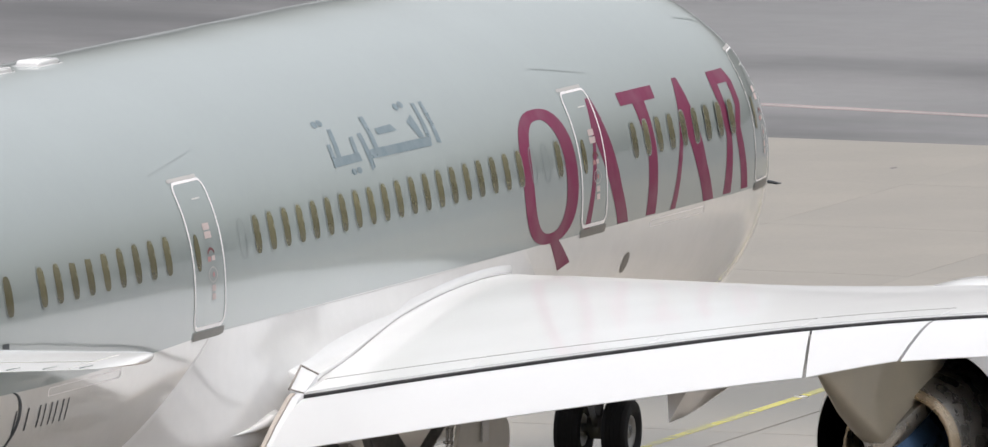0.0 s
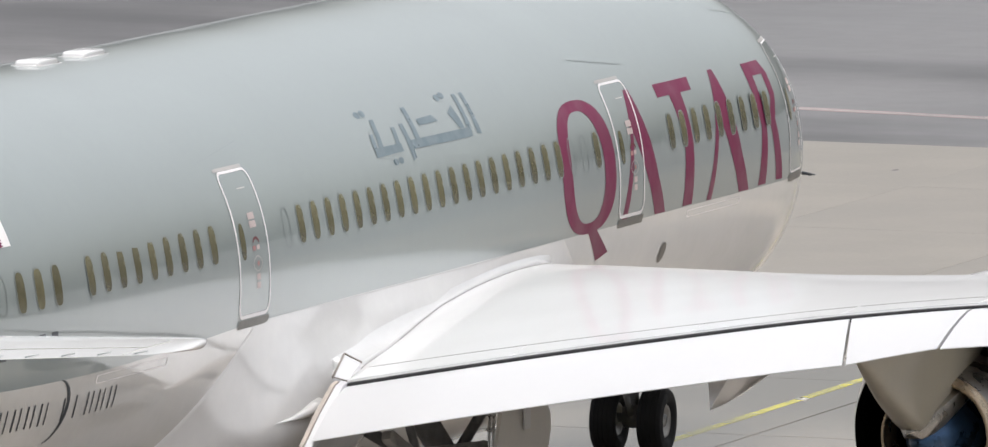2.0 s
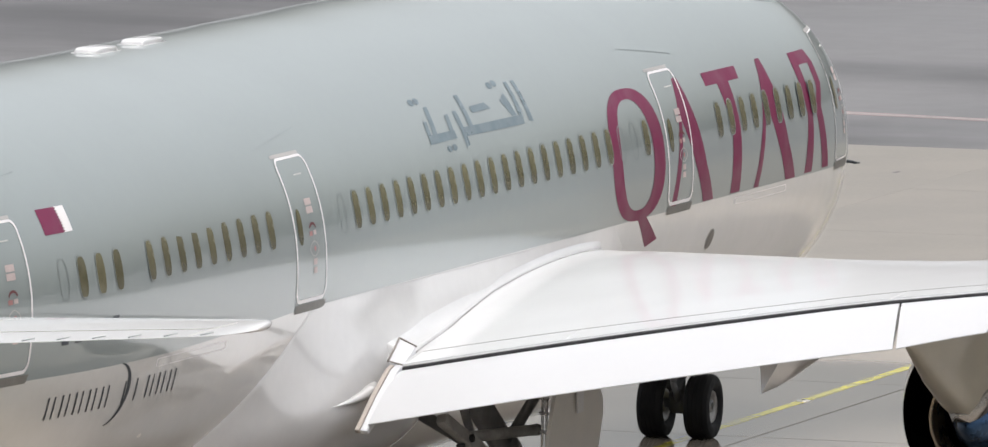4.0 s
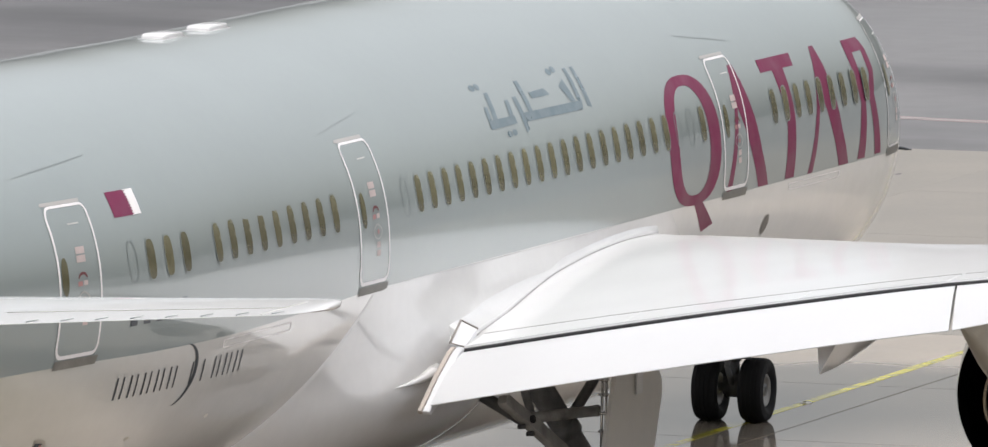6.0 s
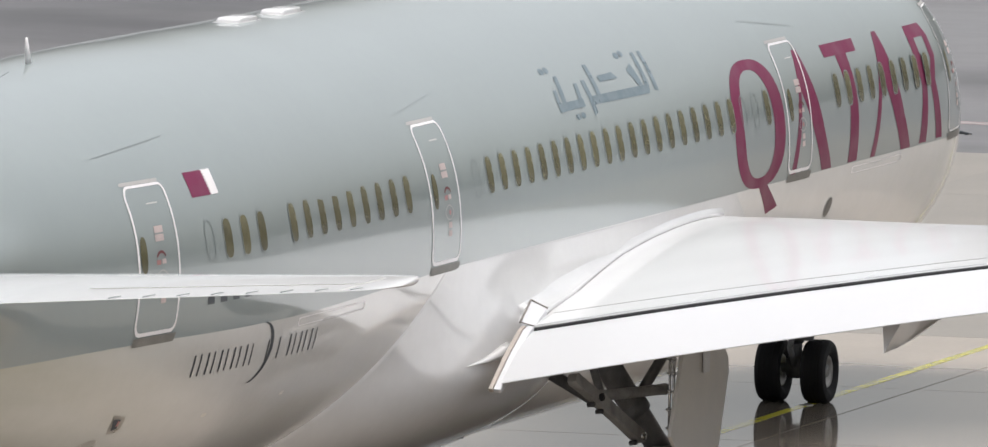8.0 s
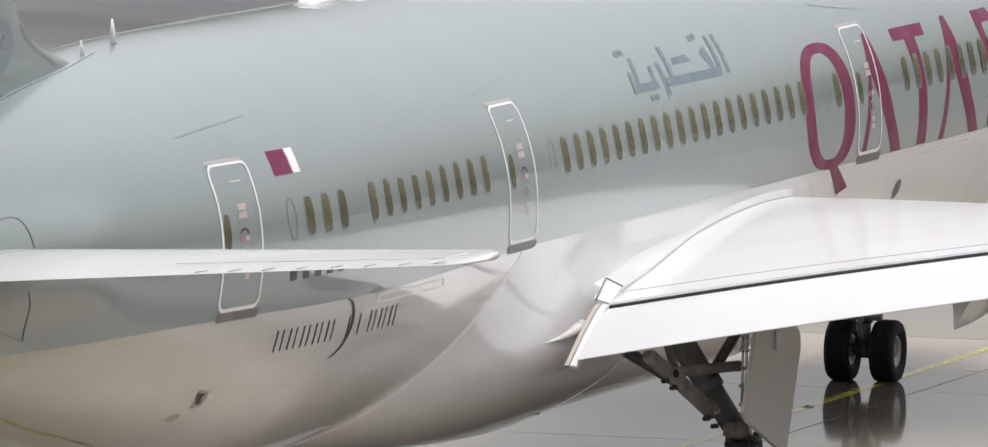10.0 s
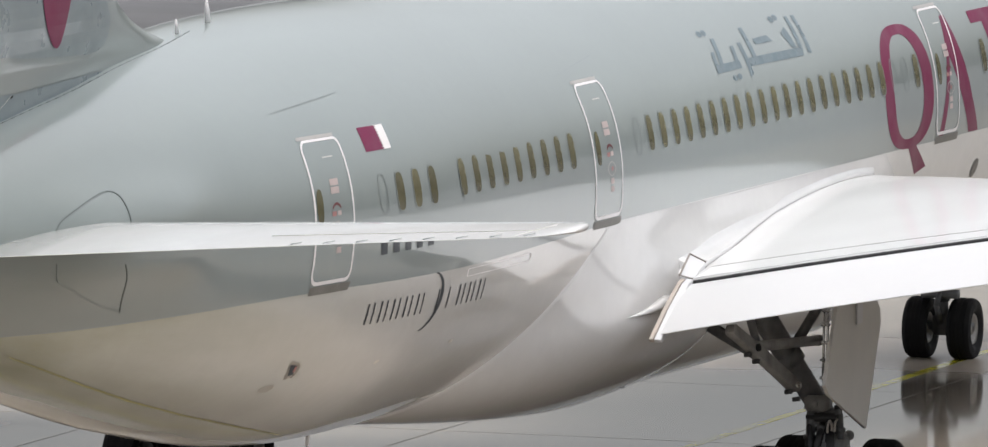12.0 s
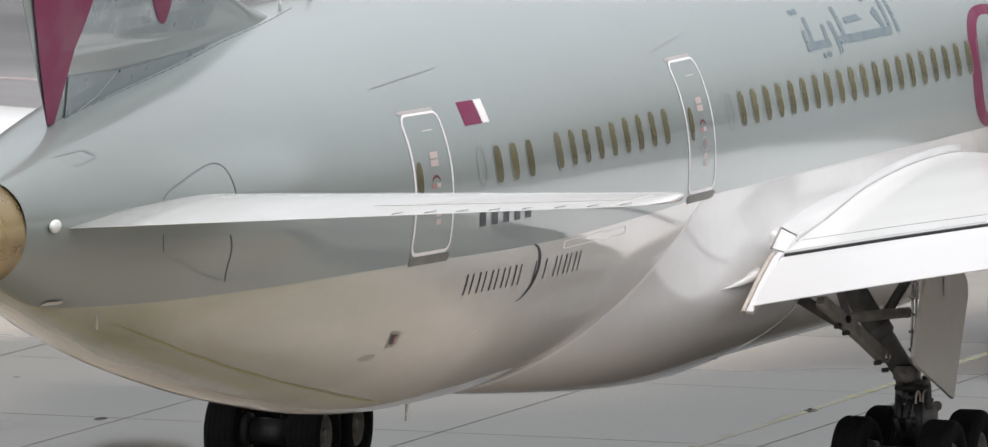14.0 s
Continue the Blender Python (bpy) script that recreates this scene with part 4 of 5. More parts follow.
# ---- engines ----
def engine(side):
    y, z = side * 9.87, 2.62
    shell = bmesh.new()
    lathe(shell, [(8.80, 1.34), (9.3, 1.48), (10.2, 1.70), (11.0, 1.85), (11.8, 1.91), (12.6, 1.90), (13.6, 1.78), (14.15, 1.62), (14.35, 1.50), (14.2, 1.40), (13.4, 1.42), (12.6, 1.45)], "x", 64, (0, y, z))
    nacelle = part("engine_nacelle", fixed(shell), PAINT_WHITE, airliner, "round white engine nacelle under the wing")
    # The duct's inner shade is put into the lining's near-black colour.
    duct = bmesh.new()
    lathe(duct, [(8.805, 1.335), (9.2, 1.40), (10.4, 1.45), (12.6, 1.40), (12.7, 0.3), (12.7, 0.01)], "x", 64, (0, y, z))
    part("fan_duct", fixed(duct), DUCT, nacelle, "fan duct lining, coloured black for the shade inside")
    core = bmesh.new()
    lathe(core, [(11.2, 1.05), (10.2, 1.04), (9.3, 0.98), (8.6, 0.88), (8.15, 0.79)], "x", 48, (0, y, z))
    part("core_cowl", fixed(core), CORE, nacelle, "grey metal core cowl")
    lip = bmesh.new()
    lathe(lip, [(8.17, 0.795), (7.95, 0.745), (7.90, 0.72), (7.96, 0.69), (8.5, 0.68)], "x", 48, (0, y, z))
    part("core_nozzle", fixed(lip), BRONZE, nacelle, "bronze heat-tinted nozzle ring")
    plug = bmesh.new()
    lathe(plug, [(8.9, 0.69), (8.5, 0.52), (8.1, 0.45), (7.5, 0.26), (7.2, 0.12), (7.1, 0.01)], "x", 40, (0, y, z))
    part("exhaust_plug", fixed(plug), BLUED, nacelle, "blue-tinted exhaust plug")
    pylon = bmesh.new()
    rows = []
    for x, w, low, top in ((3.9, 0.03, 4.00, 4.36), (4.45, 0.10, 3.74, 4.40), (5.5, 0.17, 3.24, 4.44), (6.3, 0.20, 2.93, 4.45), (6.75, 0.21, 2.79, 4.45), (7.3, 0.22, 2.93, 4.46), (7.9, 0.23, 3.08, 4.47), (8.7, 0.23, 3.22, 4.5), (9.6, 0.22, 3.6, 4.50), (10.8, 0.18, 4.0, 4.45), (11.8, 0.1, 4.2, 4.35)):
        rows.append([(x, y - w, top), (x, y - w, low + 0.3 * (top - low)), (x, y - w * 0.93, low + 0.09), (x, y - w * 0.6, low + 0.015), (x, y, low), (x, y + w * 0.6, low + 0.015), (x, y + w * 0.93, low + 0.09), (x, y + w, low + 0.3 * (top - low)), (x, y + w, top)])
    loft(pylon, rows)
    sharpen(part("pylon", fixed(pylon), PYLON, nacelle, "beige-grey engine pylon fairing"), 50)
    shield = bmesh.new()
    rows = []
    for x, w, low, top in ((6.62, 0.03, 2.77, 2.82), (6.85, 0.17, 2.69, 2.91), (7.2, 0.26, 2.73, 3.04), (7.6, 0.32, 2.81, 3.14), (8.0, 0.37, 2.92, 3.24), (8.5, 0.40, 3.04, 3.33), (9.0, 0.42, 3.10, 3.38)):
        rows.append([(x, y - w * 0.9, top), (x, y - w, (low + top) / 2), (x, y - w * 0.7, low), (x, y + w * 0.7, low), (x, y + w, (low + top) / 2), (x, y + w * 0.9, top)])
    loft(shield, rows)
    sharpen(part("heat_shield", fixed(shield), CORE, nacelle, "brownish metal heat shield under the pylon"), 50)


for side in (-1, 1):
    engine(side)


# ---- tail ----
def tail_loft(name, rows, mat, label, parent=None, thick=0.10):
    """A tail surface from rows (front point, rear point), with an airfoil's thickness across the given axis."""
    bm = bmesh.new()
    out = []
    for front, rear, axis, t in rows:
        f, r, n = Vector(front), Vector(rear), Vector(axis)
        us = [0.5 - 0.5 * math.cos(math.pi * k / 40) for k in range(41)]
        out.append([f.lerp(r, u) + n * t * airfoil(u) for u in us[::-1]] + [f.lerp(r, u) - n * t * airfoil(u) for u in us[1:]])
    loft(bm, out)
    return part(name, fixed(bm), mat, parent or airliner, label)


def tailplane(side):
    rows = []
    for f, fore, aft in ((0, 0, 0), (0.15, 0, 0), (0.3, 0, 0), (0.45, 0, 0), (0.6, 0, 0), (0.75, 0, 0), (0.9, 0, 0), (0.95, 0, 0), (0.972, 0.10, 0.06), (0.985, 0.25, 0.28), (0.995, 0.5, 0.5), (1.0, 0.85, 0.72)):
        y = 0.7 + 9.24 * f
        z = 5.53 + 0.95 * f
        rows.append(((-15.9 - 6.75 * f - fore, side * y, z), (-20.55 - 3.95 * f + aft, side * y, z - 0.01), (0, 0, 1), (0.17 * (1 - f) + 0.05 * f) * (0.25 if f == 1 else 0.8 if f > 0.99 else 1)))
    ob = tail_loft("tailplane", rows, PAINT_WHITE, "white swept tailplane")

    def over(f, u, lift):
        front, rear, t = -15.9 - 6.75 * f, -20.55 - 3.95 * f, 0.17 * (1 - f) + 0.05 * f
        return Vector((front + (rear - front) * u, side * (0.7 + 9.24 * f), 5.53 + 0.95 * f - 0.01 * u + t * airfoil(u) + lift))

    # the elevator's hinge line and the seam of the tip cap
    for name, spots, wide in (("elevator_seam", [(0.50 + 0.044 * k, 0.70) for k in range(11)], 0.008), ("tip_seam", [(0.925 + 0.004 * k, 0.98 - 0.08 * k) for k in range(8)], 0.008)):
        bm = bmesh.new()
        loft(bm, [[over(f, u, -0.01), over(f, u, 0.006) + Vector((wide, 0, 0)), over(f, u, 0.006) - Vector((wide, 0, 0))] for f, u in spots])
        part(name, fixed(bm), PALE_SEAM, ob, "thin grey seam on the tailplane")
    for k in range(8):
        f = 0.57 + 0.0535 * k
        y, x, z = 0.7 + 9.24 * f, -20.55 - 3.95 * f, 5.53 + 0.95 * f
        bm = bmesh.new()
        rod(bm, (x + 0.02, side * y, z + 0.008), (x + 0.22, side * (y + 0.09), z + 0.026), 0.007, 0.004, 8)
        part("static_wick", fixed(bm), FAINT_SEAM, ob, "small grey wick at the rear edge")
    return ob


for side in (-1, 1):
    tailplane(side)

def fin_edges(z):
    """Front and rear station and half thickness of the fin at a height."""
    f = (z - 6.3) / 10.4
    foot = max(0.0, min(1.1, (8.45 - z) / 0.8)) ** 2.6
    return -10.5 - 9.8 * f + 1.2 * foot, -18.75 - 6.1 * f, (0.28 * (1 - f) + 0.09 * f) * (1 - 0.35 * min(1.0, foot))


fin_rows = []
for z in [6.3, 6.8] + [7.0 + 0.08 * k for k in range(20)] + [8.7, 9.1, 9.5, 10.2, 11.0, 13.0, 15.0, 16.3, 16.7]:
    front, rear, thick = fin_edges(z)
    fin_rows.append(((front, 0, z), (rear, 0, z), (0, 1, 0), thick))
fin = tail_loft("fin", fin_rows, PAINT_GREY, "grey tail fin with maroon and slate shapes")


def fin_skin(x, z, lift=0.01, side=-1):
    front, rear, thick = fin_edges(z)
    return Vector((x, side * (thick * airfoil((front - x) / (front - rear)) + lift), z))


def fin_shape(name, outline, mat, label, lift=0.018):
    bm = bmesh.new()
    bm.faces.new([bm.verts.new((x + 3.2 * fin_skin(x, z, 0).y, 0, z)) for x, z in outline])
    for axis, (lo, hi) in ((0, (-26, -8)), (2, (6, 17))):
        v = lo
        while v < hi:
            co, no = [0, 0, 0], [0, 0, 0]
            co[axis], no[axis] = v, 1
            bmesh.ops.bisect_plane(bm, geom=bm.verts[:] + bm.edges[:] + bm.faces[:], plane_co=co, plane_no=no)
            v += 0.15
    bmesh.ops.triangulate(bm, faces=bm.faces[:])
    for v in bm.verts:
        v.co = fin_skin(v.co.x, v.co.z, lift)
    return part(name, fixed(bm), mat, fin, label, smooth=False)


fin_shape("slate_band", [(-18.35, 6.72), (-16.2, 6.86), (-13.1, 7.1), (-12.0, 7.38), (-13.0, 7.38), (-14.2, 7.345), (-16.0, 7.29), (-18.2, 7.31)], BAND_GREY, "wavy slate-grey painted band")
fin_shape("slate_band", [(-17.6, 7.85), (-15.5, 7.72), (-13.3, 7.63), (-12.9, 7.66), (-12.66, 7.74), (-12.55, 7.88), (-12.58, 8.1), (-12.75, 8.3), (-14.2, 8.5), (-17.2, 8.6), (-18.4, 8.5)], BAND_GREY, "broad slate-grey painted band")
fin_shape("maroon_shape", [(-19.05, 6.72), (-18.78, 6.72), (-17.85, 7.75), (-17.05, 8.4), (-16.2, 9.5), (-19.9, 10.5), (-19.6, 8.4)], MAROON, "maroon pointed paint shape", 0.026)
fin_shape("maroon_shape", [(-14.46 + 0.62 * s, 7.80 + 0.95 * s * s + 0.12 * s) for s in [k / 10 for k in range(-12, 13)]], MAROON, "maroon drop-shaped paint shape", 0.026)

for a, b, mat in (((-17.15, 6.97), (-16.28, 7.27), PALE_SEAM), ((-18.55, 6.70), (-17.15, 6.97), PALE_SEAM)):
    fin_shape("rudder_seam", [a, b, (b[0] + 0.02, b[1] + 0.016), (a[0] + 0.02, a[1] + 0.016)], mat, "thin seam where the rudder meets the fin", 0.030)
for x, z in ((-16.25, 7.26), (-18.45, 6.73)):
    fin_shape("rudder_seal", [(x - 0.05, z - 0.02), (x + 0.05, z + 0.0), (x + 0.05, z + 0.025), (x - 0.05, z + 0.01)], BLACK, "small black rubber seal", 0.034)


def fin_root_seal():
    """The dark sealant line where the fin meets the hull."""
    bm = bmesh.new()
    last = None
    for k in range(31):
        x = -9.5 - 9.0 * k / 30
        y = 0.05 + 0.20 * math.sin(math.pi * min(1.0, max(0.0, (-9.3 - x) / 9.4)) ** 0.8)
        c, up, down, a = hull_section(x)
        q = Vector((x, -y, c + up * (1 - (y / a) ** CROWN) ** (1 / CROWN) - 0.003))
        if last:
            rod(bm, last, q, 0.009, sides=6)
        last = q
    part("root_seal", fixed(bm), SEAM, fin, "dark sealant line at the fin's foot")


fin_root_seal()
part("access_panel", ring([(-20.12, 6.40), (-19.94, 6.27), (-19.30, 6.36), (-19.45, 6.46)], [(-20.08, 6.397), (-19.93, 6.283), (-19.36, 6.362), (-19.47, 6.448)], 0.006), FAINT_SEAM, airliner, "faint outline of an access panel")
part("tail_fitting", decal([rounded(-20.32, 4.515, -20.02, 4.565, 0.03)], 0.02), CREAM, airliner, "small pale fitting at the tail")

# tail cone, lamp and tailplane cut-outs
bm = bmesh.new()
lathe(bm, [(-21.5, 0.66), (-21.66, 0.695), (-22.3, 0.66), (-23.2, 0.56), (-24.1, 0.45), (-24.2, 0.41), (-24.1, 0.37), (-23.2, 0.35)], "x", 48, (0, 0, 5.53))
tail_pipe = part("tail_pipe", fixed(bm), APU_GOLD, airliner, "heat-browned metal exhaust cone at the tail's end")
bm = bmesh.new()
bmesh.ops.create_uvsphere(bm, u_segments=16, v_segments=10, radius=0.09, matrix=Matrix.Translation((-20.99, -0.85, 5.59)) @ Matrix.Diagonal((2.2, 0.6, 1, 1)))
part("tail_lamp", bm, GLASS_WHITE, airliner, "small white tail lamp")

def skin_seam(points, mat, label, wide=0.012):
    """A thin sealant line on the hull that runs smoothly through a few points (station, height)."""
    along = np.r_[0, np.cumsum([math.hypot(b[0] - a[0], (b[1] - a[1]) * 3) for a, b in zip(points, points[1:])])]
    fx, fz = curve_through(along, [p[0] for p in points]), curve_through(along, [p[1] for p in points])
    spots = [(fx(u), fz(u)) for u in np.linspace(0, along[-1], 6 * len(points))]
    bm = bmesh.new()
    rows = []
    for k, (x, z) in enumerate(spots):
        (xa, za), (xb, zb) = spots[max(0, k - 1)], spots[min(len(spots) - 1, k + 1)]
        n = math.hypot(xb - xa, zb - za)
        dx, dz = -(zb - za) / n * wide * 2, (xb - xa) / n * wide
        rows.append([hull_point(x - dx / 2, z - dz / 2, 0.007), hull_point(x + dx / 2, z + dz / 2, 0.007), hull_point(x, z, -0.02)])
    loft(bm, rows)
    part("cutout_seam", fixed(bm), mat, airliner, label, smooth=False)


skin_seam([(-18.55, 5.66), (-18.38, 5.83), (-17.95, 5.98), (-17.40, 6.10), (-17.02, 6.145), (-16.88, 6.13), (-16.80, 6.05), (-16.84, 5.62)], SEAM, "dark sealant line round the tailplane's cut-out")
skin_seam([(-18.50, 5.32), (-18.44, 5.12), (-18.10, 4.98), (-17.43, 4.77), (-16.86, 4.63), (-16.56, 4.575)], FAINT_SEAM, "faint sealant line under the tailplane")
skin_seam([(-16.56, 4.56), (-16.72, 4.86), (-17.02, 5.22)], SEAM, "dark sealant line under the tailplane")

# drain box on the belly
part("outflow_valve", decal([[(-10.86, 3.22), (-10.60, 3.25), (-10.68, 3.44), (-11.05, 3.49)]], 0.006), CORE, airliner, "bright metal valve plate in the belly")
part("outflow_slot", decal([[(-10.84, 3.28), (-10.72, 3.29), (-10.78, 3.42), (-11.0, 3.44)]], 0.009), INK, airliner, "dark valve slot")
part("outflow_lip", decal([[(-10.80, 3.33), (-10.74, 3.335), (-10.77, 3.40), (-10.84, 3.41)]], 0.012), PALE_RED, airliner, "faded red lip of the valve")
part("drip_stain", decal([oval(-11.12, 3.12, 0.20, 0.05, 12, 2)], 0.004), STAIN, airliner, "grey drip stain below the valve")
# The taxi line's reflection in the belly, painted on as a thin strip.
part("keel_streak", decal([[(-18.3, 4.095), (-17.2, 3.83), (-15.95, 3.535), (-14.3, 3.19), (-12.5, 2.862), (-10.4, 2.53), (-8.4, 2.24), (-8.4, 2.248), (-10.4, 2.544), (-12.5, 2.878), (-14.3, 3.208), (-15.95, 3.552), (-17.2, 3.845), (-18.3, 4.105)]], 0.004), OLIVE, airliner, "thin olive-yellow strip painted on the belly as the taxi line's reflection")
foot = hull_point(-18.94, 4.27)
bm = bmesh.new()
loft(bm, [[foot + Vector((dx - 0.3 * h, -0.10 * h + dy, 0.05 - h)) for dx, dy in ((c, 0), (0, -0.015), (-c, 0), (0, 0.015))] for h, c in ((0.0, 0.06), (0.22, 0.035))])
part("drain_mast", fixed(bm), CREAM, airliner, "small pale drain mast under the tail")
for x, z in ((-8.1, 3.25), (-5.3, 3.3)):
    part("drain_mark", decal([oval(x, z, 0.09, 0.028, 8, 2)], 0.006), STAIN, airliner, "faint grey drain mark")
part("cargo_handle", ring(rounded(-5.8, 4.22, -3.0, 4.33, 0.04), rounded(-5.76, 4.228, -3.04, 4.322, 0.03), 0.003), LINE_WHITE, airliner)
part("cargo_handle", ring(rounded(20.3, 4.32, 23.0, 4.42, 0.04), rounded(20.34, 4.328, 22.96, 4.412, 0.03), 0.003), LINE_WHITE, airliner)
part("drain_port", decal([oval(19.5, 3.88, 0.15, 0.15, 14, 2)], 0.008), SCUFF, airliner, "small dark round port in the belly")


# ---- landing gear ----
def ground_z(x):
    """Height of the pavement under the hull's own level."""
    return 0.01564 * (x - 5) - 0.07


def wheel(name, x, y, r, width, rim_r, out):
    """A grooved tyre with its rim; out: the side on which the hub is dished."""
    bm = bmesh.new()
    w = width / 2
    prof = [(-w * 0.62, rim_r), (-w * 0.92, rim_r + (r - rim_r) * 0.25), (-w, rim_r + (r - rim_r) * 0.55), (-w * 0.9, r * 0.93), (-w * 0.72, r * 0.982)]
    for g in (-0.5, -0.17, 0.17, 0.5):
        prof += [(w * (g - 0.05), r), (w * (g - 0.045), r * 0.984), (w * (g + 0.045), r * 0.984), (w * (g + 0.05), r)]
    prof += [(w * 0.72, r * 0.982), (w * 0.9, r * 0.93), (w, rim_r + (r - rim_r) * 0.55), (w * 0.92, rim_r + (r - rim_r) * 0.25), (w * 0.62, rim_r)]
    lathe(bm, prof, "y", 44)
    tyre = sharpen(part(name, fixed(bm), TYRE, airliner, "black grooved rubber tyre on a grey rim"), 40)
    rim = bmesh.new()
    for s in (-1, 1):
        lathe(rim, [(s * w * 0.66, rim_r * 1.02), (s * w * 0.74, rim_r * 0.97), (s * w * 0.6, rim_r * 0.86), (s * w * 0.3, rim_r * 0.7), (s * w * 0.28, rim_r * 0.42), (s * w * 0.62, rim_r * 0.36), (s * w * 0.7, rim_r * 0.28), (s * w * 0.7, 0.005)], "y", 32)
        for k in range(8):
            a = 2 * math.pi * k / 8
            rod(rim, (rim_r * 0.58 * math.cos(a), s * w * 0.29, rim_r * 0.58 * math.sin(a)), (rim_r * 0.58 * math.cos(a), s * w * 0.36, rim_r * 0.58 * math.sin(a)), rim_r * 0.09, sides=8)
    part("rim", fixed(rim), RIM, tyre, "grey wheel rim with bolt holes")
    tyre.location = (x, y, ground_z(x) + r - 0.012)
    return tyre, r


def bogie_y(side):
    return side * 4.735 - 0.165


WHEELS = []
for y in (-0.51, 0.21):
    WHEELS.append(wheel("nose_wheel", 26.88, y, 0.485, 0.40, 0.24, y))
for side in (-1, 1):
    for dx in (-0.73, 0.73):
        for dy in (-0.63, 0.63):
            WHEELS.append(wheel("main_wheel", 4.25 + dx, bogie_y(side) + dy, 0.635, 0.50, 0.30, dy))


def nose_gear():
    x, y, g = 26.88, -0.15, ground_z(26.88)
    bm = bmesh.new()
    rod(bm, (x, y, g + 0.9), (x - 0.15, y, 2.6), 0.11)
    rod(bm, (x, y, g + 0.45), (x, y, g + 0.95), 0.085)
    rod(bm, (x, y - 0.5, g + 0.5), (x, y + 0.5, g + 0.5), 0.07)
    rod(bm, (x + 0.05, y, g + 1.2), (x + 1.2, y, 2.5), 0.06)
    for a, b in (((x - 0.1, y, g + 0.55), (x - 0.38, y, g + 0.85)), ((x - 0.38, y, g + 0.85), (x - 0.12, y, g + 1.15))):
        rod(bm, a, b, 0.045)
    block(bm, (x - 0.2, y - 0.16, g + 0.95), (x - 0.06, y + 0.16, g + 1.12), 0.02)
    rod(bm, (x - 0.16, y - 0.30, g + 1.02), (x - 0.16, y + 0.30, g + 1.02), 0.075, sides=16)
    block(bm, (x - 0.14, y - 0.14, g + 0.36), (x + 0.14, y + 0.14, g + 0.70), 0.04)
    gear = part("nose_gear", fixed(bm), GEAR_GREY, airliner, "dark grey nose gear leg")
    for s in (-1, 1):
        d = bmesh.new()
        block(d, (x - 1.2, y + s * 0.48, 1.25 + g), (x + 0.9, y + s * 0.5, 2.3), 0.006)
        part("gear_door", d, DOOR_GREY, gear, "grey nose gear door", smooth=False)


def main_gear(side):
    x, y, g = 4.25, bogie_y(side), ground_z(4.25) + 0.07
    inner = side * 2.3

    def p(dx, dy, z):
        return (x + dx, y - side * dy, g + z)

    bm = bmesh.new()
    rod(bm, p(0, 0, 1.55), p(-0.95, 1.05, 3.6), 0.16, 0.19, 20)
    rod(bm, p(0, 0, 1.45), p(0, 0, 1.65), 0.21, sides=20)
    rod(bm, p(-0.36, 0.4, 2.33), p(-0.43, 0.47, 2.47), 0.21, sides=20)
    gear = part("main_gear", fixed(bm), GEAR_GREY, airliner, "dark grey main gear leg with braces")
    bm = bmesh.new()
    rod(bm, p(0, 0, 0.6), p(0, 0, 1.5), 0.13, sides=20)
    part("piston", bm, DARK_METAL, gear, "dark oiled piston")
    bm = bmesh.new()
    block(bm, (x - 0.86, y - 0.12, g + 0.45), (x + 0.86, y + 0.12, g + 0.69), 0.05)
    for dx in (-0.73, 0.73):
        rod(bm, (x + dx, y - 0.8, g + 0.565), (x + dx, y + 0.8, g + 0.565), 0.085, sides=16)
        rod(bm, (x + dx, y - 0.30, g + 0.565), (x + dx, y + 0.30, g + 0.565), 0.20, sides=20)
    part("bogie_beam", fixed(bm), DARK_METAL, gear, "dark bogie beam with axles")
    for name, a, b, r in (("side_brace", p(0, 0.12, 1.9), (x + 0.1, inner, g + 3.2), 0.085),
                          ("lock_link", (x - 1.75, side * 4.40, g + 2.67), p(-0.25, 0.05, 2.65), 0.075), ("jury_brace", (x - 1.65, side * 4.38, g + 2.66), (x - 1.7, side * 4.2, g + 3.3), 0.06),
                          ("retract_arm", p(-0.4, 0.4, 2.5), p(0.0, -0.05, 3.4), 0.075)):
        bm = bmesh.new()
        rod(bm, a, b, r, sides=14)
        for end in (a, b):
            bmesh.ops.create_uvsphere(bm, u_segments=12, v_segments=8, radius=r * 1.1, matrix=Matrix.Translation(end))
        part(name, fixed(bm), BRACE_GREY if name == "lock_link" else GEAR_GREY, gear)
    # the folding drag brace: two deep beams with pins through their joints
    knee = Vector((x - 1.93, side * 4.40, g + 2.66))
    foot, head = Vector((x - 1.03, side * 4.73, g + 2.07)), Vector((x - 2.42, side * 4.22, g + 2.95))
    for a, b, deep in ((foot, knee, 0.105), (knee, head, 0.095)):
        bm = bmesh.new()
        way = (b - a).normalized()
        over = Vector((0, 1, 0)).cross(way).normalized()
        across = way.cross(over)
        rows = []
        for f, d in ((-0.06, 0.6), (0.04, 1.0), (0.5, 0.92), (0.96, 1.0), (1.06, 0.6)):
            m = a.lerp(b, f)
            rows.append([m + over * deep * d * u + across * 0.07 * v for u, v in ((1, -0.7), (0.85, -1), (-0.85, -1), (-1, -0.7), (-1, 0.7), (-0.85, 1), (0.85, 1), (1, 0.7))])
        loft(bm, rows)
        beam = sharpen(part("drag_brace", fixed(bm), BRACE_GREY, gear, "grey folding drag brace beam"))
        bm = bmesh.new()
        rod(bm, a - across * 0.10, a + across * 0.10, 0.055, sides=14)
        part("pin", fixed(bm), CORE if a == foot else BLACK, beam, "bright metal hinge pin" if a == foot else "dark hinge pin")
        for u in (-0.12, 0.10):
            bm = bmesh.new()
            rod(bm, a - over * 0.15 + way * u - across * 0.05, a - over * 0.15 + way * u + across * 0.05, 0.035, sides=10)
            part("lug", fixed(bm), DARK_METAL, beam)
    # steering and brake fittings below the leg
    bm = bmesh.new()
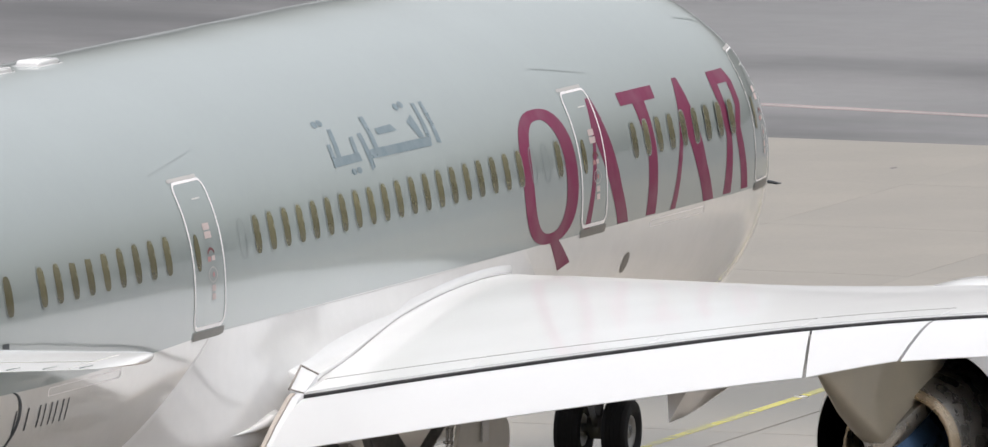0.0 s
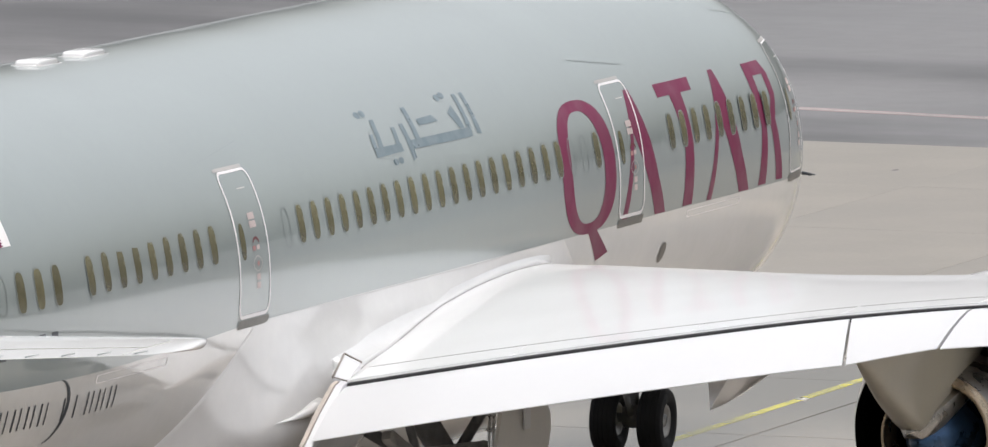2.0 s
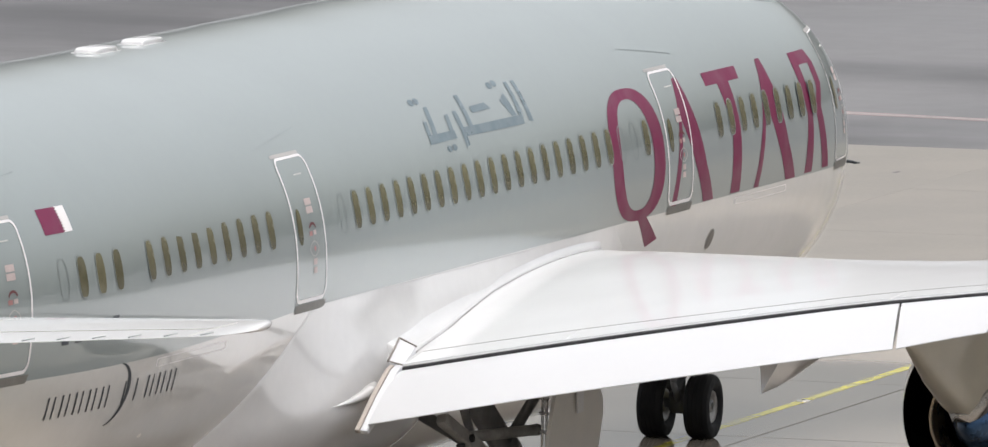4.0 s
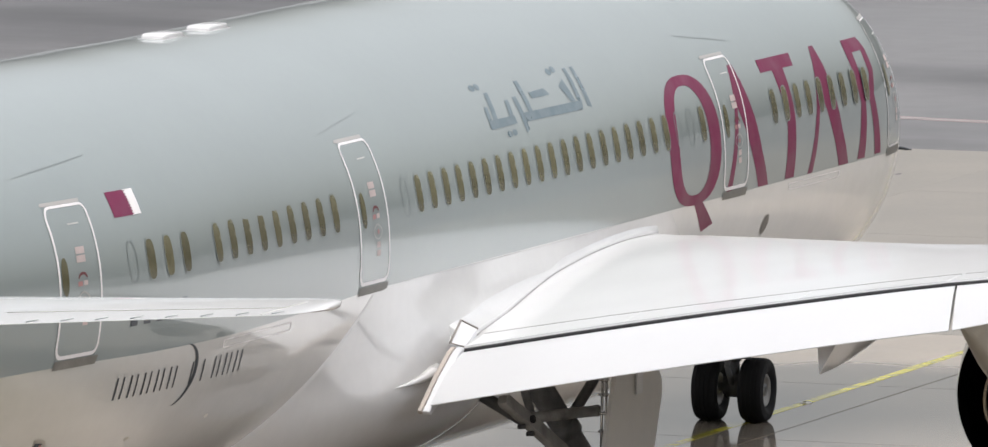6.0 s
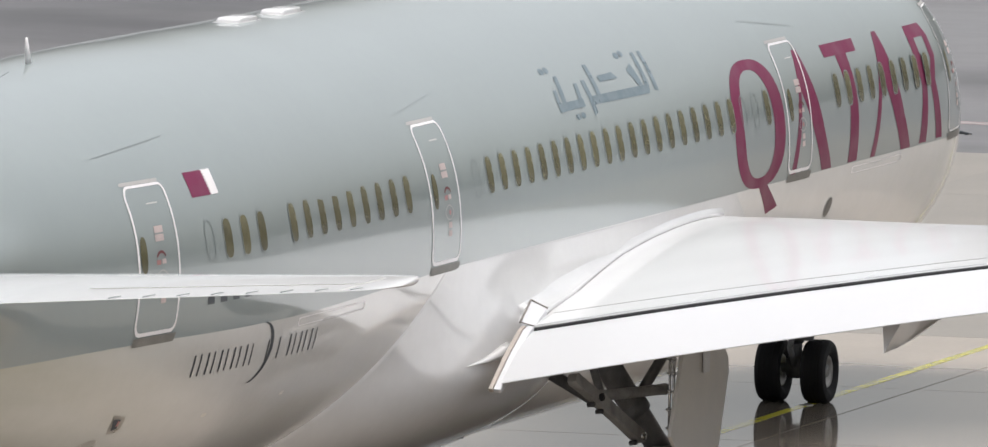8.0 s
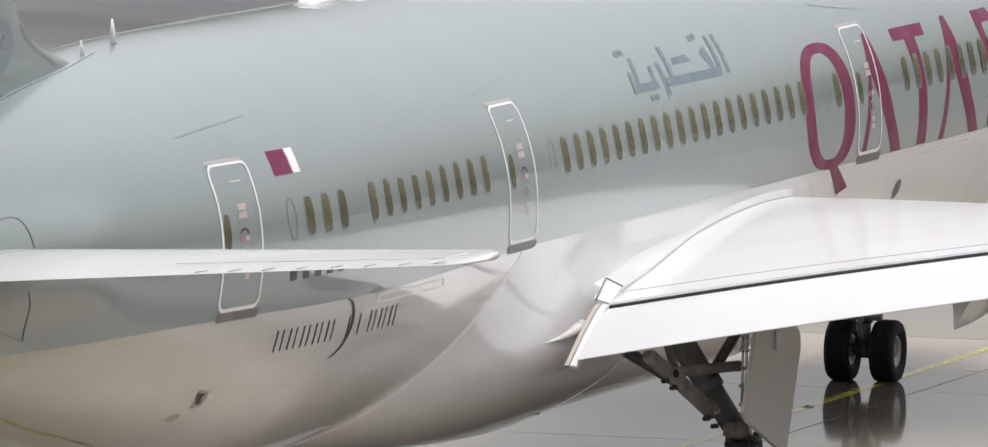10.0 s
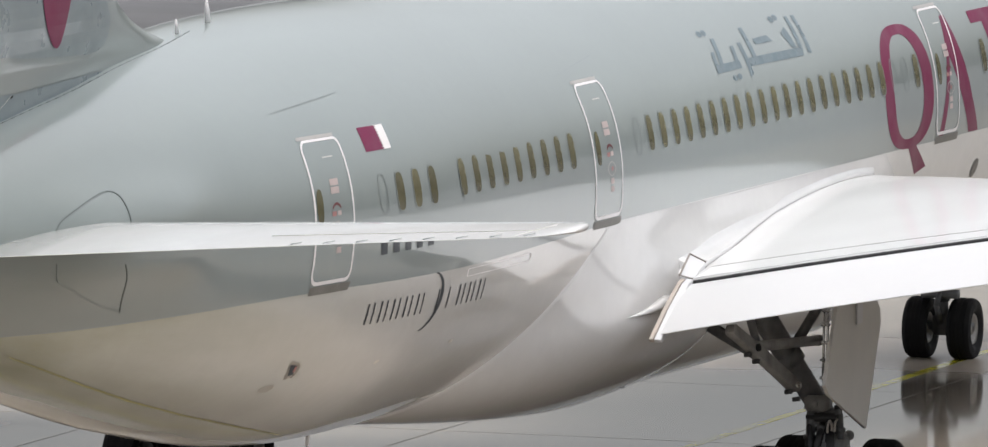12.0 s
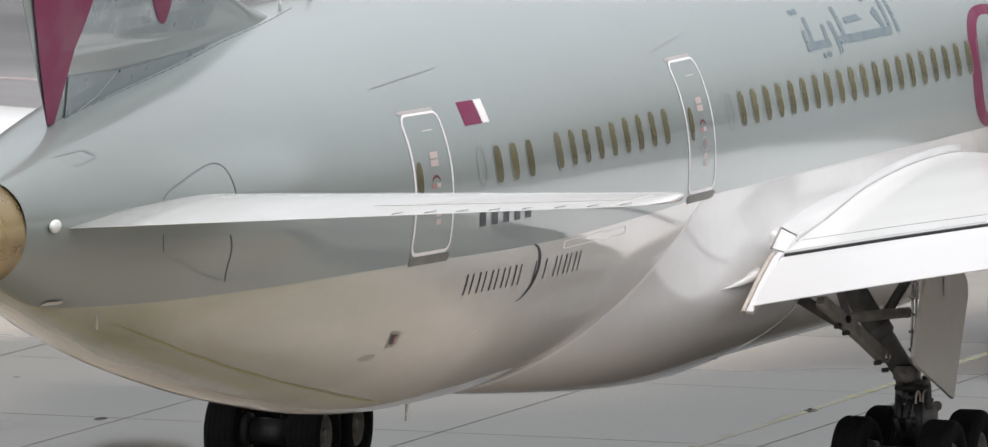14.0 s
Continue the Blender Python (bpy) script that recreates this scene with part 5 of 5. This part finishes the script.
    block(bm, p(-0.42, -0.12, 1.66), p(-0.05, 0.20, 1.88), 0.03)
    rod(bm, p(-0.48, 0.05, 1.76), p(-0.40, 0.05, 1.76), 0.06, sides=12)
    part("collar_block", fixed(bm), BRACE_GREY, gear, "grey forged collar block")
    for k, dx in enumerate((-0.34, -0.12)):
        bm = bmesh.new()
        last = None
        for j in range(13):
            u = math.pi * (j / 12) * 1.15 - 0.2
            q = Vector(p(dx + 0.11 * math.cos(u), -0.16 - 0.04 * k, 1.40 + 0.13 * math.sin(u)))
            if last:
                rod(bm, last, q, 0.017, sides=6)
            last = q
        part("hose_loop", fixed(bm), CREAM, gear, "pale looped brake hose")
    bm = bmesh.new()
    bmesh.ops.create_uvsphere(bm, u_segments=14, v_segments=10, radius=0.075, matrix=Matrix.Translation(p(0.5, -0.2, 1.25)))
    rod(bm, p(0.5, -0.2, 1.25), p(0.25, -0.05, 1.30), 0.035, sides=8)
    part("accumulator", fixed(bm), BRACE_GREY, gear)
    bm = bmesh.new()
    block(bm, p(0.05, -0.22, 0.95), p(0.55, 0.05, 1.30), 0.06)
    part("brake_manifold", fixed(bm), BRACE_GREY, gear, "grey cast brake manifold")
    bm = bmesh.new()
    for a, b in ((p(-0.18, 0.08, 1.5), p(-0.55, 0.02, 1.15)), (p(-0.55, 0.02, 1.15), p(-0.2, 0.05, 0.8))):
        va, vb = Vector(a), Vector(b)
        for s in (-0.10, 0.10):
            rod(bm, va + Vector((0, s, 0)), vb + Vector((0, s * 0.4, 0)), 0.045, sides=10)
    part("torque_link", fixed(bm), DARK_METAL, gear)
    for dx, dy, z0, z1, r in ((-0.22, 0.16, 1.15, 1.75, 0.07), (0.2, -0.14, 1.1, 1.7, 0.06), (-0.05, -0.24, 1.25, 1.6, 0.05), (-0.3, -0.02, 1.05, 1.45, 0.06)):
        bm = bmesh.new()
        rod(bm, p(dx, dy, z0), p(dx * 0.9, dy * 0.9, z1), r, sides=12)
        rod(bm, p(dx, dy, z0 + 0.1), p(dx, dy, z0 + 0.16), r * 1.35, sides=12)
        part("actuator", fixed(bm), GEAR_GREY, gear, "grey hydraulic actuator")
    for dx in (-0.73, 0.73):
        for s in (-1, 1):
            bm = bmesh.new()
            lathe(bm, [(s * 0.33, 0.05), (s * 0.33, 0.26), (s * 0.42, 0.28), (s * 0.52, 0.26), (s * 0.52, 0.05)], "y", 24, (x + dx, y, g + 0.565))
            part("brake_pack", fixed(bm), DARK_METAL, gear, "dark metal brake pack")
    bm = bmesh.new()
    block(bm, p(-0.28, -0.2, 1.50), p(0.22, 0.22, 1.62), 0.03)
    part("valve_block", fixed(bm), DARK_METAL, gear, "dark valve block")
    bm = bmesh.new()
    block(bm, p(-0.35, -0.12, 1.02), p(-0.18, 0.12, 1.14), 0.02)
    part("valve_block", fixed(bm), DARK_METAL, gear, "dark valve block")
    bm = bmesh.new()
    for k, off in enumerate((-0.23, -0.16)):
        rod(bm, p(-0.76 + 0.05 * k, off, 2.12), p(-0.74 + 0.05 * k, off, 3.4), 0.02, sides=8)
        for z in (2.15, 2.4, 2.65, 2.9, 3.1):
            block(bm, p(-0.80 + 0.05 * k, off - 0.035, z), p(-0.69 + 0.05 * k, off + 0.035, z + 0.035))
    part("hydraulic_line", fixed(bm), CHROME, gear, "bright hydraulic lines")
    for k in range(4):
        bm = bmesh.new()
        last = Vector(p(-0.2 + 0.1 * k, -0.1 + 0.07 * k, 1.5))
        for j in range(1, 9):
            f = j / 8
            nxt = Vector(p(-0.2 + 0.1 * k - 0.25 * math.sin(f * 3.1), -0.1 + 0.07 * k + 0.1 * f, 1.5 - 0.7 * f))
            rod(bm, last, nxt, 0.016, sides=6)
            last = nxt
        part("hose", fixed(bm), BLACK, gear, "black rubber hose")
    # the large door panel that hangs on the outer side of the leg
    outline = [(-1.45, 3.25), (0.45, 3.25), (0.68, 3.05), (0.70, 2.85), (-0.10, 1.43), (-0.30, 1.50), (-1.9, 2.05), (-2.1, 2.2)]
    bm = bmesh.new()
    loft(bm, [[(x + dx - 0.2, side * (5.48 + 0.03 * (3.2 - z)), z) for dx, z in outline], [(x + dx - 0.2, side * (5.53 + 0.03 * (3.2 - z)), z) for dx, z in outline]])
    door = part("gear_door", fixed(bm), DOOR_GREY, gear, "large grey gear door panel", smooth=False)
    bm = bmesh.new()
    for dx in (-0.5, 0.2):
        rod(bm, (x + dx, side * 5.5, 2.2 + 0.5 * (dx + 0.5)), (x + dx * 0.2, side * 5.0, 2.3 + 0.5 * (dx + 0.5)), 0.035, sides=10)
    part("door_link", fixed(bm), GEAR_GREY, door)
    bm = bmesh.new()
    block(bm, (3.46, side * 5.545, 2.93), (3.74, side * 5.57, 3.30), 0.008)
    part("hinge_cover", bm, PAINT_FLAP, door, "small white hinge cover on the door", smooth=False)


nose_gear()
for side in (-1, 1):
    main_gear(side)


# ---- what moves ----
def motions():
    times = [0.5 * k for k in range(29)]
    walk(airliner, [(t, airliner_pose(t)) for t in times])
    fine = [0.2 * k for k in range(71)]
    for one, r in WHEELS:
        at = one.location.copy()
        walk(one, [(t, pose(*at, 0, math.degrees((rolled(t) - rolled(0)) / r), 0)) for t in fine])


motions()
